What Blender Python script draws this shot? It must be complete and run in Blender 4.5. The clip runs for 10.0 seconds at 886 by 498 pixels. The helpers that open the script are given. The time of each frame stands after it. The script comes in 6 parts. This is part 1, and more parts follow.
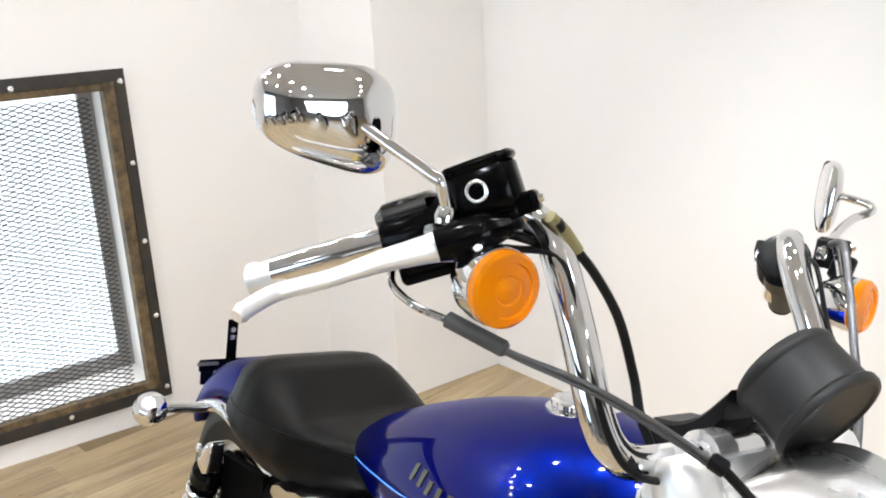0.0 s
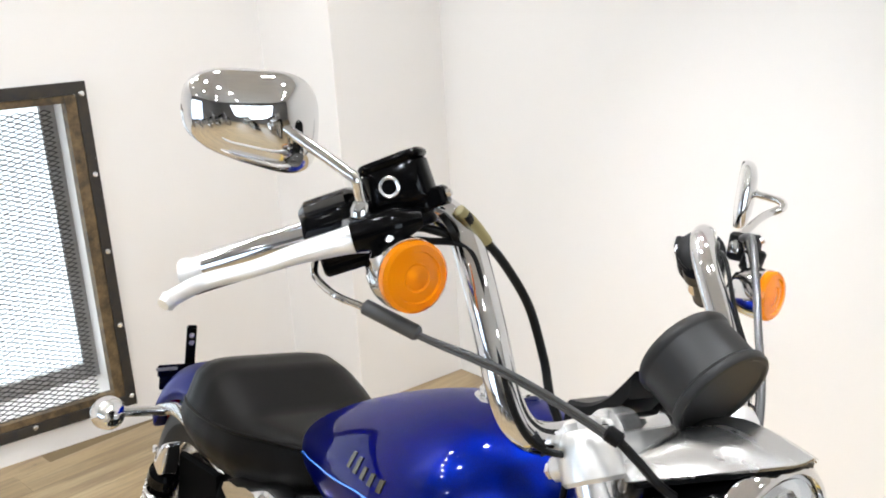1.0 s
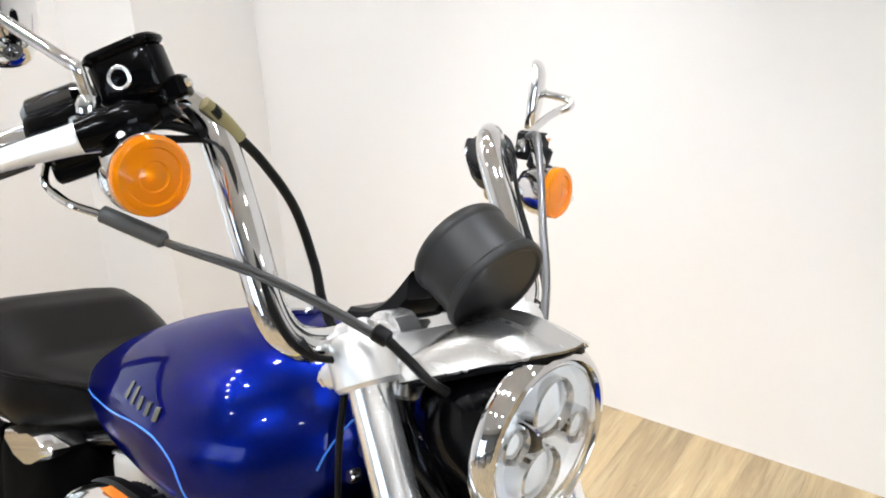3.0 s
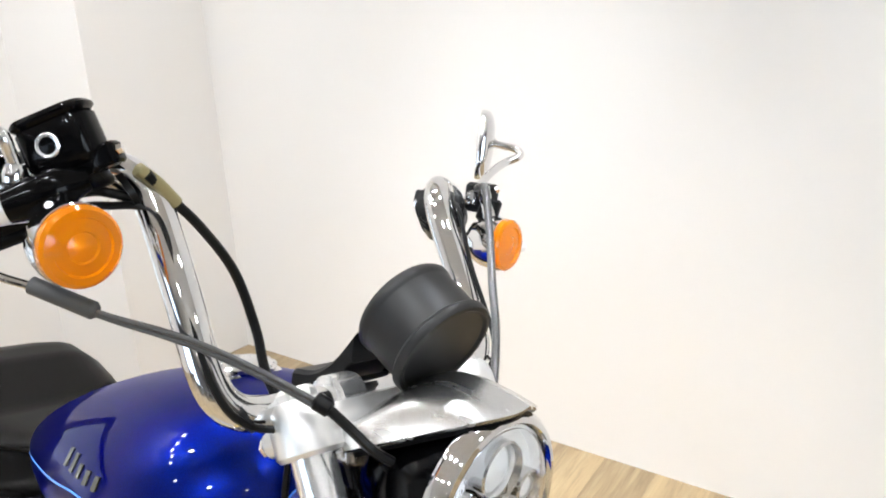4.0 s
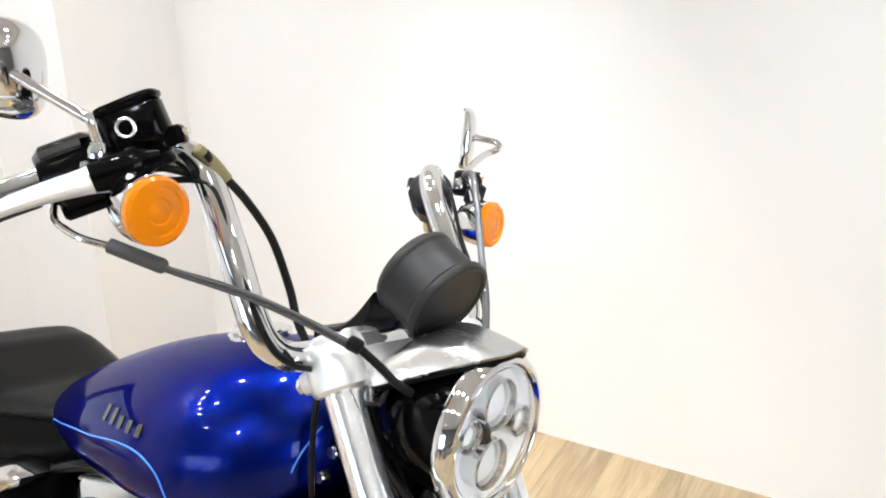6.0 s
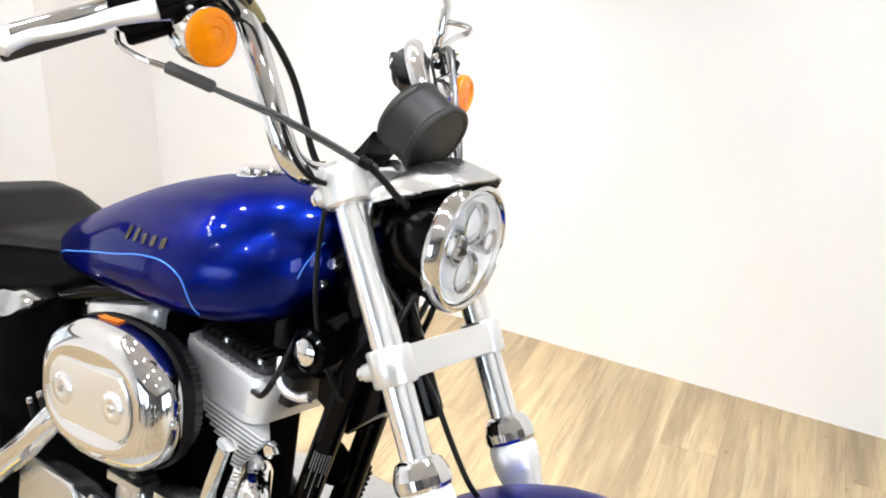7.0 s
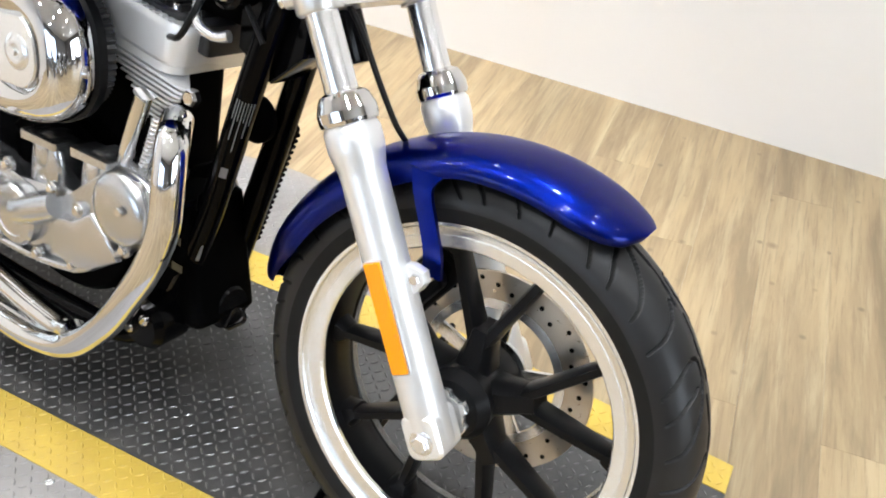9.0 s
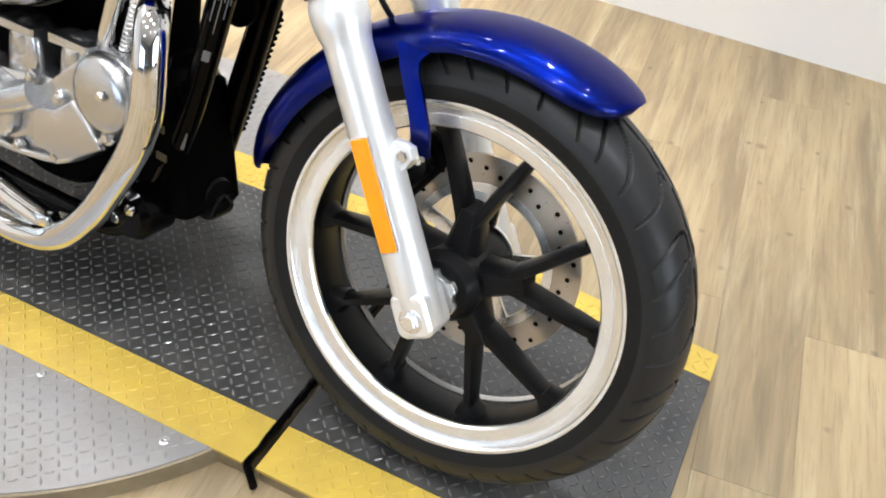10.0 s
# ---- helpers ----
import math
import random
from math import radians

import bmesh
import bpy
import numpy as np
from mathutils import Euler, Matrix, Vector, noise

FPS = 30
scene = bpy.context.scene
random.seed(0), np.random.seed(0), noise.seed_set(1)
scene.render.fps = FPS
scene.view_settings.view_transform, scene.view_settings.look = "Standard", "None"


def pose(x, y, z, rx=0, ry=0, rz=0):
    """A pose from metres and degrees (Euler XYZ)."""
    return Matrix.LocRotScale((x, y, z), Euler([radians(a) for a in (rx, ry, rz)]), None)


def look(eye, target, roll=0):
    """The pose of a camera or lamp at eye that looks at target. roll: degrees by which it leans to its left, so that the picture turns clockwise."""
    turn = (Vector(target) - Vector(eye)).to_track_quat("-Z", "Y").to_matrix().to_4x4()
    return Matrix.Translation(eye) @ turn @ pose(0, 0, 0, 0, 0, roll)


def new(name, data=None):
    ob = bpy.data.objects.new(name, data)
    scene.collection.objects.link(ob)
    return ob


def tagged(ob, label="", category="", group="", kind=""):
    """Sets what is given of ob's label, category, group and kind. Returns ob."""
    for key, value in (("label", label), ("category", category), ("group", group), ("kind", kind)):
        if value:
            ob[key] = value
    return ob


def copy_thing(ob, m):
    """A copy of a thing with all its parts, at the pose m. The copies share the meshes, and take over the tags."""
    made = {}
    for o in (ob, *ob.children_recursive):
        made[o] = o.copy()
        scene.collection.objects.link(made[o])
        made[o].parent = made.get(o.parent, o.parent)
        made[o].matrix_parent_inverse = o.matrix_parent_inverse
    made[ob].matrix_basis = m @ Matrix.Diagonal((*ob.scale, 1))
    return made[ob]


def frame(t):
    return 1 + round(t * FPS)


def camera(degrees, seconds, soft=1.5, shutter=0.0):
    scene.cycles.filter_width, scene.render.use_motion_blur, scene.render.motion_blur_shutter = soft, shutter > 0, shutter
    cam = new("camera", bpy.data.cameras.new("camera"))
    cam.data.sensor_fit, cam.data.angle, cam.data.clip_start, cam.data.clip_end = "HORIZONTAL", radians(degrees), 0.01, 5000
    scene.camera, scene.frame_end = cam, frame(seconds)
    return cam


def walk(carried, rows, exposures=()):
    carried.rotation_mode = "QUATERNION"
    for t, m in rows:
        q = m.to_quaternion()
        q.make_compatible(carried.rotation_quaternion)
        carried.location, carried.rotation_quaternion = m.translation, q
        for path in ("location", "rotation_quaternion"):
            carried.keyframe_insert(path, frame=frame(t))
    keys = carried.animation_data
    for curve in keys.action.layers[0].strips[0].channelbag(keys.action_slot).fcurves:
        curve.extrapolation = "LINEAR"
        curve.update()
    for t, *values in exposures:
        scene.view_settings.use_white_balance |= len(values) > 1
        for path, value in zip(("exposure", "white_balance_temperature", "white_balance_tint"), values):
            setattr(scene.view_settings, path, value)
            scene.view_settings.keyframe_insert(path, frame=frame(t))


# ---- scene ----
cam = camera(52.50, 10.0, soft=1.9)
PATH = [
    (0, (0.0866, -0.4894, 1.3734), (-1.499, 0.6001, 0.8265), -3.43),
    (0.5, (0.1429, -0.4766, 1.3692), (-1.4477, 0.6091, 0.8293), -4.51),
    (1, (0.1657, -0.482, 1.3687), (-1.3929, 0.6561, 0.8441), -3.66),
    (1.5, (0.1807, -0.466, 1.3466), (-1.2969, 0.7389, 0.7425), -3.68),
    (2, (0.1847, -0.4487, 1.329), (-1.2345, 0.8039, 0.6832), -3.56),
    (2.5, (0.1812, -0.4244, 1.3145), (-1.1655, 0.8873, 0.6319), -3.56),
    (4, (0.1823, -0.3774, 1.3354), (-1.0708, 1.054, 0.7183), -3.59),
    (4.5, (0.1816, -0.3606, 1.3493), (-1.074, 1.094, 0.7947), -3.63),
    (5, (0.1763, -0.351, 1.3543), (-1.0546, 1.1194, 0.7862), -3.01),
    (5.5, (0.1989, -0.3852, 1.3447), (-1.0328, 1.0792, 0.763), -4.25),
    (5.7, (0.2114, -0.4335, 1.3448), (-1.002, 1.0467, 0.7648), -4.23),
    (6.8, (0.2993, -0.7483, 1.3285), (-0.717, 0.8277, 0.6335), 1.43),
    (7, (0.3061, -0.7602, 1.3043), (-0.6958, 0.8025, 0.5599), 1.58),
    (7.5, (0.3127, -0.7646, 1.2599), (-0.6272, 0.7655, 0.3794), 3.07),
    (8, (0.3268, -0.767, 1.228), (-0.5769, 0.7281, 0.2544), 3.73),
    (8.5, (0.3344, -0.7756, 1.1942), (-0.5099, 0.6913, 0.1287), 4.88),
    (9, (0.3436, -0.7699, 1.1466), (-0.4048, 0.655, -0.0406), 5.37),
    (9.5, (0.3507, -0.7801, 1.1218), (-0.3541, 0.605, -0.1371), 5.87),
    (10, (0.3633, -0.7953, 1.0963), (-0.3043, 0.5619, -0.2122), 5.93),
]
EXPOSURES = [(0.0, 0.17), (4.0, 0.22), (5.5, 0.28), (7.0, 0.40), (8.5, 0.28), (10.0, 0.22)]
walk(cam, [(t, look(eye, target, roll)) for t, eye, target, roll in PATH], EXPOSURES)

# ---------------------------------------------------------------- light
ROOM_X1, ROOM_Y0, CEILING = 5.2, -6.0, 3.1
FLOOR = -0.033
SPOTS = [(-2.0, 0.40, 7.5), (-1.1, 0.72, 11.0), (0.0, 0.78, 6.5), (1.1, 0.82, 3.0), (2.2, 0.87, 2.4), (3.4, 0.9, 1.8), (-1.9, -0.7, 4), (-0.8, -0.75, 8.5),
         (0.3, -0.8, 11.5), (1.5, -0.8, 12.5), (-1.7, -2.2, 20), (0.0, -2.3, 22), (1.8, -2.3, 18), (3.4, -1.2, 4), (3.2, -3.8, 6), (-0.6, -4.4, 10),
         (-2.62, -0.50, 0.3), (-2.60, -0.78, 0.3), (-2.42, -1.02, 0.3), (-2.70, -0.16, 0.3), (-2.30, -1.34, 0.3)]
world = bpy.data.worlds.new("world")
scene.world = world
world.use_nodes = True
world.node_tree.nodes["Background"].inputs[0].default_value = (0.75, 0.85, 1.0, 1)
world.node_tree.nodes["Background"].inputs[1].default_value = 0.6
for lx, ly, watts in SPOTS:
    lamp = bpy.data.lights.new("downlight_lamp", "AREA")
    lamp.shape, lamp.size, lamp.energy, lamp.color = "DISK", 0.13, watts, (0.89, 0.955, 1.05) if lx > -0.5 else (0.955, 0.962, 0.99)
    lamp.spread = radians(51 if ly > 0.5 else 78 if lx > 1 or lx < -1.5 else 128)
    new("downlight_lamp", lamp).matrix_basis = pose(lx, ly, CEILING - 0.012 - (0.018 if ly > 0.5 else 0), 2 if ly > 0.5 else 0)
day = bpy.data.lights.new("window_daylight", "AREA")
day.shape, day.size, day.size_y, day.energy, day.color = "RECTANGLE", 3.4, 1.9, 14.0, (0.90, 0.95, 1.0)
new("window_daylight", day).matrix_basis = pose(-1.2, ROOM_Y0 + 0.04, 1.35, 90, 0, 180)
# added lamp out of view, brightens whatever faces forward
side = bpy.data.lights.new("side_window_daylight", "AREA")
side.shape, side.size, side.size_y, side.energy, side.color = "RECTANGLE", 2.8, 2.0, 62.0, (0.88, 0.95, 1.0)
new("side_window_daylight", side).matrix_basis = look((ROOM_X1 - 0.04, -1.6, 1.40), (0.0, -1.6, 1.40))

# ---------------------------------------------------------------- materials
def material(name, base, rough=0.5, metal=0.0, coat=0.0, vary=0.0, scale=20.0, bump=0.0, bump_scale=200.0, trans=0.0, ior=1.45,
             tint=None, rough_vary=0.0, random_tint=0.0, stretch=(1, 1, 1), specular=0.5):
    mat = bpy.data.materials.new(name)
    mat.use_nodes = True
    tree = mat.node_tree
    link, nodes = tree.links.new, tree.nodes
    b = nodes["Principled BSDF"]
    b.inputs["Base Color"].default_value = (*base, 1)
    b.inputs["Roughness"].default_value = rough
    b.inputs["Metallic"].default_value = metal
    b.inputs["Coat Weight"].default_value = coat
    b.inputs["Coat Roughness"].default_value = 0.03
    b.inputs["Transmission Weight"].default_value = trans
    b.inputs["IOR"].default_value = ior
    b.inputs["Specular IOR Level"].default_value = specular
    if vary or bump or rough_vary or random_tint:
        tc = nodes.new("ShaderNodeTexCoord")
        mp = nodes.new("ShaderNodeMapping")
        mp.inputs["Scale"].default_value = stretch
        link(tc.outputs["Object"], mp.inputs["Vector"])
    colour = None
    if vary:
        low = nodes.new("ShaderNodeTexNoise")
        low.inputs["Scale"].default_value, low.inputs["Detail"].default_value = scale, 8.0
        low.inputs["Roughness"].default_value = 0.65
        link(mp.outputs[0], low.inputs["Vector"])
        ramp = nodes.new("ShaderNodeMix")
        ramp.data_type = "RGBA"
        other = tint or tuple(c * 0.55 for c in base)
        ramp.inputs["A"].default_value, ramp.inputs["B"].default_value = (*base, 1), (*other, 1)
        amount = nodes.new("ShaderNodeMapRange")
        amount.inputs["From Min"].default_value, amount.inputs["From Max"].default_value = 0.35, 0.7
        amount.inputs["To Max"].default_value = vary
        link(low.outputs["Fac"], amount.inputs["Value"])
        link(amount.outputs[0], ramp.inputs["Factor"])
        colour = ramp.outputs["Result"]
        link(colour, b.inputs["Base Color"])
    if random_tint:
        info = nodes.new("ShaderNodeObjectInfo")
        hsv = nodes.new("ShaderNodeHueSaturation")
        rng = nodes.new("ShaderNodeMapRange")
        rng.inputs["To Min"].default_value, rng.inputs["To Max"].default_value = 1 - random_tint, 1 + random_tint
        link(info.outputs["Random"], rng.inputs["Value"])
        link(rng.outputs[0], hsv.inputs["Value"])
        if colour:
            link(colour, hsv.inputs["Color"])
        else:
            hsv.inputs["Color"].default_value = (*base, 1)
        link(hsv.outputs[0], b.inputs["Base Color"])
    if rough_vary:
        rn = nodes.new("ShaderNodeTexNoise")
        rn.inputs["Scale"].default_value, rn.inputs["Detail"].default_value = scale * 1.7, 6.0
        link(mp.outputs[0], rn.inputs["Vector"])
        rr = nodes.new("ShaderNodeMapRange")
        rr.inputs["To Min"].default_value, rr.inputs["To Max"].default_value = max(0.01, rough - rough_vary), rough + rough_vary
        link(rn.outputs["Fac"], rr.inputs["Value"])
        link(rr.outputs[0], b.inputs["Roughness"])
    if bump:
        bn = nodes.new("ShaderNodeTexNoise")
        bn.inputs["Scale"].default_value, bn.inputs["Detail"].default_value = bump_scale, 4.0
        link(mp.outputs[0], bn.inputs["Vector"])
        bp = nodes.new("ShaderNodeBump")
        bp.inputs["Strength"].default_value, bp.inputs["Distance"].default_value = bump, 0.002
        link(bn.outputs["Fac"], bp.inputs["Height"])
        link(bp.outputs[0], b.inputs["Normal"])
    return mat


def glowing(name, colour, strength):
    mat = bpy.data.materials.new(name)
    mat.use_nodes = True
    b = mat.node_tree.nodes["Principled BSDF"]
    b.inputs["Base Color"].default_value = (*colour, 1)
    b.inputs["Emission Color"].default_value = (*colour, 1)
    b.inputs["Emission Strength"].default_value = strength
    return mat


GLOW = glowing("downlight_diffuser", (0.96, 0.98, 1.0), 80.0)
WALL = material("wall_paint", (0.825, 0.802, 0.775), 0.55, vary=0.10, scale=1.3, tint=(0.785, 0.752, 0.708), bump=0.12, bump_scale=90)
CEIL = material("ceiling_paint", (0.62, 0.60, 0.565), 0.8, vary=0.2, scale=2)


def plank_material():
    """Oak print: streaks along the plank, cloudy light and dark, a few knots."""
    mat = bpy.data.materials.new("vinyl_plank")
    mat.use_nodes = True
    nodes, link = mat.node_tree.nodes, mat.node_tree.links.new
    b = nodes["Principled BSDF"]
    tc, info = nodes.new("ShaderNodeTexCoord"), nodes.new("ShaderNodeObjectInfo")
    off = nodes.new("ShaderNodeVectorMath")
    off.operation = "SCALE"
    off.inputs[0].default_value = (7.3, 13.1, 0.0)
    link(info.outputs["Random"], off.inputs["Scale"])
    add = nodes.new("ShaderNodeVectorMath")
    link(tc.outputs["Object"], add.inputs[0])
    link(off.outputs[0], add.inputs[1])

    def noise(scale, stretch, detail, rough=0.6, warp=0.0):
        mp = nodes.new("ShaderNodeMapping")
        mp.inputs["Scale"].default_value = stretch
        link(add.outputs[0], mp.inputs["Vector"])
        n = nodes.new("ShaderNodeTexNoise")
        n.inputs["Scale"].default_value, n.inputs["Detail"].default_value = scale, detail
        n.inputs["Roughness"].default_value, n.inputs["Distortion"].default_value = rough, warp
        link(mp.outputs[0], n.inputs["Vector"])
        return n.outputs["Fac"]

    def blend(a, c, fac, lo, hi, most=1.0):
        r = nodes.new("ShaderNodeMapRange")
        r.inputs["From Min"].default_value, r.inputs["From Max"].default_value, r.inputs["To Max"].default_value = lo, hi, most
        link(fac, r.inputs["Value"])
        mx = nodes.new("ShaderNodeMix")
        mx.data_type = "RGBA"
        if isinstance(a, tuple):
            mx.inputs["A"].default_value = (*a, 1)
        else:
            link(a, mx.inputs["A"])
        mx.inputs["B"].default_value = (*c, 1)
        link(r.outputs[0], mx.inputs["Factor"])
        return mx.outputs["Result"]

    c = blend((0.345, 0.238, 0.106), (0.195, 0.130, 0.058), noise(5.5, (2.0, 0.22, 1), 6.0, 0.65, 0.5), 0.38, 0.64)
    c = blend(c, (0.43, 0.328, 0.17), noise(10.0, (2.6, 0.18, 1), 5.0, 0.6, 0.4), 0.48, 0.72, 0.7)
    c = blend(c, (0.15, 0.098, 0.044), noise(34.0, (3.2, 0.16, 1), 5.0, 0.7, 0.3), 0.50, 0.74, 0.7)
    vo = nodes.new("ShaderNodeTexVoronoi")
    vo.inputs["Scale"].default_value = 3.1
    link(add.outputs[0], vo.inputs["Vector"])
    c = blend(c, (0.12, 0.07, 0.03), vo.outputs["Distance"], 0.055, 0.015, 0.7)
    vs = nodes.new("ShaderNodeTexVoronoi")
    vs.inputs["Scale"].default_value = 11.0
    link(add.outputs[0], vs.inputs["Vector"])
    c = blend(c, (0.07, 0.045, 0.02), vs.outputs["Distance"], 0.11, 0.03, 0.55)
    hsv, rng = nodes.new("ShaderNodeHueSaturation"), nodes.new("ShaderNodeMapRange")
    rng.inputs["To Min"].default_value, rng.inputs["To Max"].default_value = 0.90, 1.10
    link(info.outputs["Random"], rng.inputs["Value"])
    link(rng.outputs[0], hsv.inputs["Value"])
    hsv.inputs["Saturation"].default_value = 0.86
    link(c, hsv.inputs["Color"])
    link(hsv.outputs[0], b.inputs["Base Color"])
    b.inputs["Roughness"].default_value = 0.42
    bp = nodes.new("ShaderNodeBump")
    bp.inputs["Strength"].default_value, bp.inputs["Distance"].default_value = 0.12, 0.001
    link(noise(60.0, (3.0, 0.15, 1), 4.0), bp.inputs["Height"])
    link(bp.outputs[0], b.inputs["Normal"])
    return mat


BACKWALL = material("grey_back_wall_paint", (0.24, 0.24, 0.242), 0.6, vary=0.2, scale=1.5)
WOOD = plank_material()
JOINT = material("floor_joint", (0.16, 0.115, 0.06), 0.8)
BLACKPLATE = material("black_tread_paint", (0.026, 0.0255, 0.025), 0.38, vary=1.0, scale=9, tint=(0.085, 0.082, 0.078), bump=0.1, rough_vary=0.14, specular=0.5)
WORNBLACK = material("worn_black_tread", (0.17, 0.165, 0.16), 0.30, 0.45, vary=0.8, scale=9, tint=(0.05, 0.05, 0.05), rough_vary=0.1)
YELLOWPLATE = material("yellow_tread_paint", (0.55, 0.385, 0.062), 0.45, vary=0.7, scale=11, tint=(0.40, 0.275, 0.055), rough_vary=0.1)
GREYPLATE = material("bare_tread_plate", (0.28, 0.268, 0.264), 0.42, 0.5, vary=0.6, scale=6, tint=(0.20, 0.188, 0.176), rough_vary=0.12)
BROWNPLATE = material("brown_tread_plate", (0.25, 0.20, 0.125), 0.5, 0.15, vary=0.8, scale=14, tint=(0.12, 0.09, 0.05), bump=0.2, bump_scale=60)
BLUE = material("blue_metallic_paint", (0.0006, 0.0055, 0.100), 0.34, 1.0, coat=0.45, vary=0.5, scale=900, tint=(0.002, 0.021, 0.40))
BLUE.node_tree.nodes["Principled BSDF"].inputs["Coat IOR"].default_value = 1.42
BLUE.node_tree.nodes["Principled BSDF"].inputs["Specular Tint"].default_value = (0.01, 0.04, 0.55, 1)
PIN = material("light_blue_pinstripe", (0.05, 0.26, 0.95), 0.35, coat=0.4)
CHROME = material("chrome", (0.75, 0.75, 0.755), 0.05, 1.0, rough_vary=0.02, scale=30)
SATIN = material("polished_aluminium", (0.86, 0.86, 0.855), 0.25, 0.90, vary=0.15, scale=8, tint=(0.74, 0.74, 0.73))
CAST = material("silver_cast_metal", (0.88, 0.88, 0.875), 0.38, 0.60, vary=0.2, scale=25, tint=(0.72, 0.72, 0.71), bump=0.10, bump_scale=260)
MACHINED = material("machined_rim", (0.90, 0.895, 0.88), 0.27, 0.88)
turned = MACHINED.node_tree.nodes.new("ShaderNodeTangent")
turned.direction_type, turned.axis = "RADIAL", "Y"
MACHINED.node_tree.links.new(turned.outputs[0], MACHINED.node_tree.nodes["Principled BSDF"].inputs["Tangent"])
MACHINED.node_tree.nodes["Principled BSDF"].inputs["Anisotropic"].default_value = 0.75
GLOSSBLACK = material("gloss_black", (0.0016, 0.0016, 0.0018), 0.12, specular=0.12)
SATINBLACK = material("satin_black", (0.004, 0.004, 0.0045), 0.36, vary=0.3, scale=30, tint=(0.007, 0.007, 0.007), bump=0.05, bump_scale=300, specular=0.20)
WRINKLE = material("black_wrinkle_finish", (0.0075, 0.0072, 0.007), 0.46, bump=0.08, bump_scale=900, specular=0.55)
RUBBER = material("tyre_tread", (0.010, 0.010, 0.0105), 0.40, vary=0.4, scale=25, tint=(0.018, 0.018, 0.018), bump=0.06, bump_scale=160, specular=0.45)
SIDEWALL = material("tyre_sidewall_and_groove_shade", (0.007, 0.007, 0.0075), 0.55, vary=0.4, scale=25, tint=(0.012, 0.012, 0.012), bump=0.1, bump_scale=160, specular=0.25)
SMOKE = material("polished_black_chrome", (0.16, 0.16, 0.165), 0.10, 1.0)
RIBBED = material("ribbed_black_paint", (0.022, 0.022, 0.023), 0.34, bump=0.05, bump_scale=300)
HOSE = material("black_hose", (0.005, 0.005, 0.005), 0.30, specular=0.26)
LEATHER = material("black_vinyl_leather", (0.0022, 0.0020, 0.0018), 0.36, vary=0.4, scale=12, tint=(0.0040, 0.0035, 0.0030), bump=0.16, bump_scale=420, specular=0.085)
AMBER = material("amber_lens", (1.0, 0.33, 0.002), 0.03, trans=0.58, ior=1.18, coat=0.7, bump=0.12, bump_scale=240)
ORANGE = material("orange_reflector", (1.0, 0.33, 0.002), 0.22, coat=0.3, bump=0.25, bump_scale=900)
RED = material("red_lens", (0.55, 0.01, 0.01), 0.15, coat=0.5)
GLASS = material("clear_lens", (0.95, 0.96, 0.97), 0.02, trans=1.0, ior=1.45)
LEGPAINT = material("satin_turned_aluminium", (0.89, 0.89, 0.885), 0.36, 0.70, vary=0.08, scale=6, tint=(0.80, 0.80, 0.79))
BRUSHED = material("brushed_silver", (0.62, 0.62, 0.615), 0.26, 1.0, vary=0.3, scale=40, tint=(0.50, 0.50, 0.495), stretch=(0.2, 1, 1), rough_vary=0.06)
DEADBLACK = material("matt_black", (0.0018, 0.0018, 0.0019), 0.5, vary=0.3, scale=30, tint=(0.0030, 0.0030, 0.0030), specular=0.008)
POLISHED = material("polished_fork_tube", (0.93, 0.93, 0.93), 0.20, 0.92)
ALLOY = material("satin_cover_alloy", (0.64, 0.645, 0.655), 0.25, 0.96, vary=0.5, scale=9, tint=(0.46, 0.465, 0.47), rough_vary=0.05)
CLAMP = material("cast_silver_clamp", (0.84, 0.835, 0.82), 0.34, 0.85, vary=0.2, scale=14, tint=(0.70, 0.69, 0.67))
BOOT = material("grey_rubber_boot", (0.055, 0.055, 0.055), 0.5)
FACETS = material("faceted_reflector", (1.0, 0.98, 0.94), 0.14, 0.65, bump=0.25, bump_scale=320)
WARMBULB = material("amber_bulb", (1.0, 0.8, 0.3), 0.1, 0.5)
CABLE = material("grey_braided_cable", (0.110, 0.110, 0.111), 0.32, 0.7, bump=0.2, bump_scale=900)
LED = material("led_reflector", (0.97, 0.97, 0.96), 0.28, 0.15, vary=0.1, scale=60)
BRASSY = material("olive_hose_sleeve", (0.30, 0.26, 0.13), 0.35, 0.4)
IRON = material("dark_angle_iron", (0.030, 0.030, 0.031), 0.5, 0.3, vary=0.6, scale=18, tint=(0.07, 0.052, 0.032), rough_vary=0.15)
RUST = material("rusty_inner_edge", (0.20, 0.135, 0.065), 0.65, 0.2, vary=1.0, scale=26, tint=(0.035, 0.028, 0.022))
GREYFRAME = material("grey_window_frame", (0.30, 0.29, 0.285), 0.5, vary=0.5, scale=14, tint=(0.17, 0.145, 0.12))
MESHSTEEL = material("expanded_steel_mesh", (0.06, 0.058, 0.055), 0.5, 0.5)
DISC = material("brake_disc_steel", (0.52, 0.47, 0.40), 0.3, 1.0, rough_vary=0.08, scale=80)
DECAL = material("faded_gold_lettering", (0.036, 0.031, 0.010), 0.35, 0.2, coat=0.62)
WARN = material("orange_warning_sticker", (0.85, 0.22, 0.02), 0.4)
LABEL = material("pale_label_print", (0.16, 0.16, 0.16), 0.5)

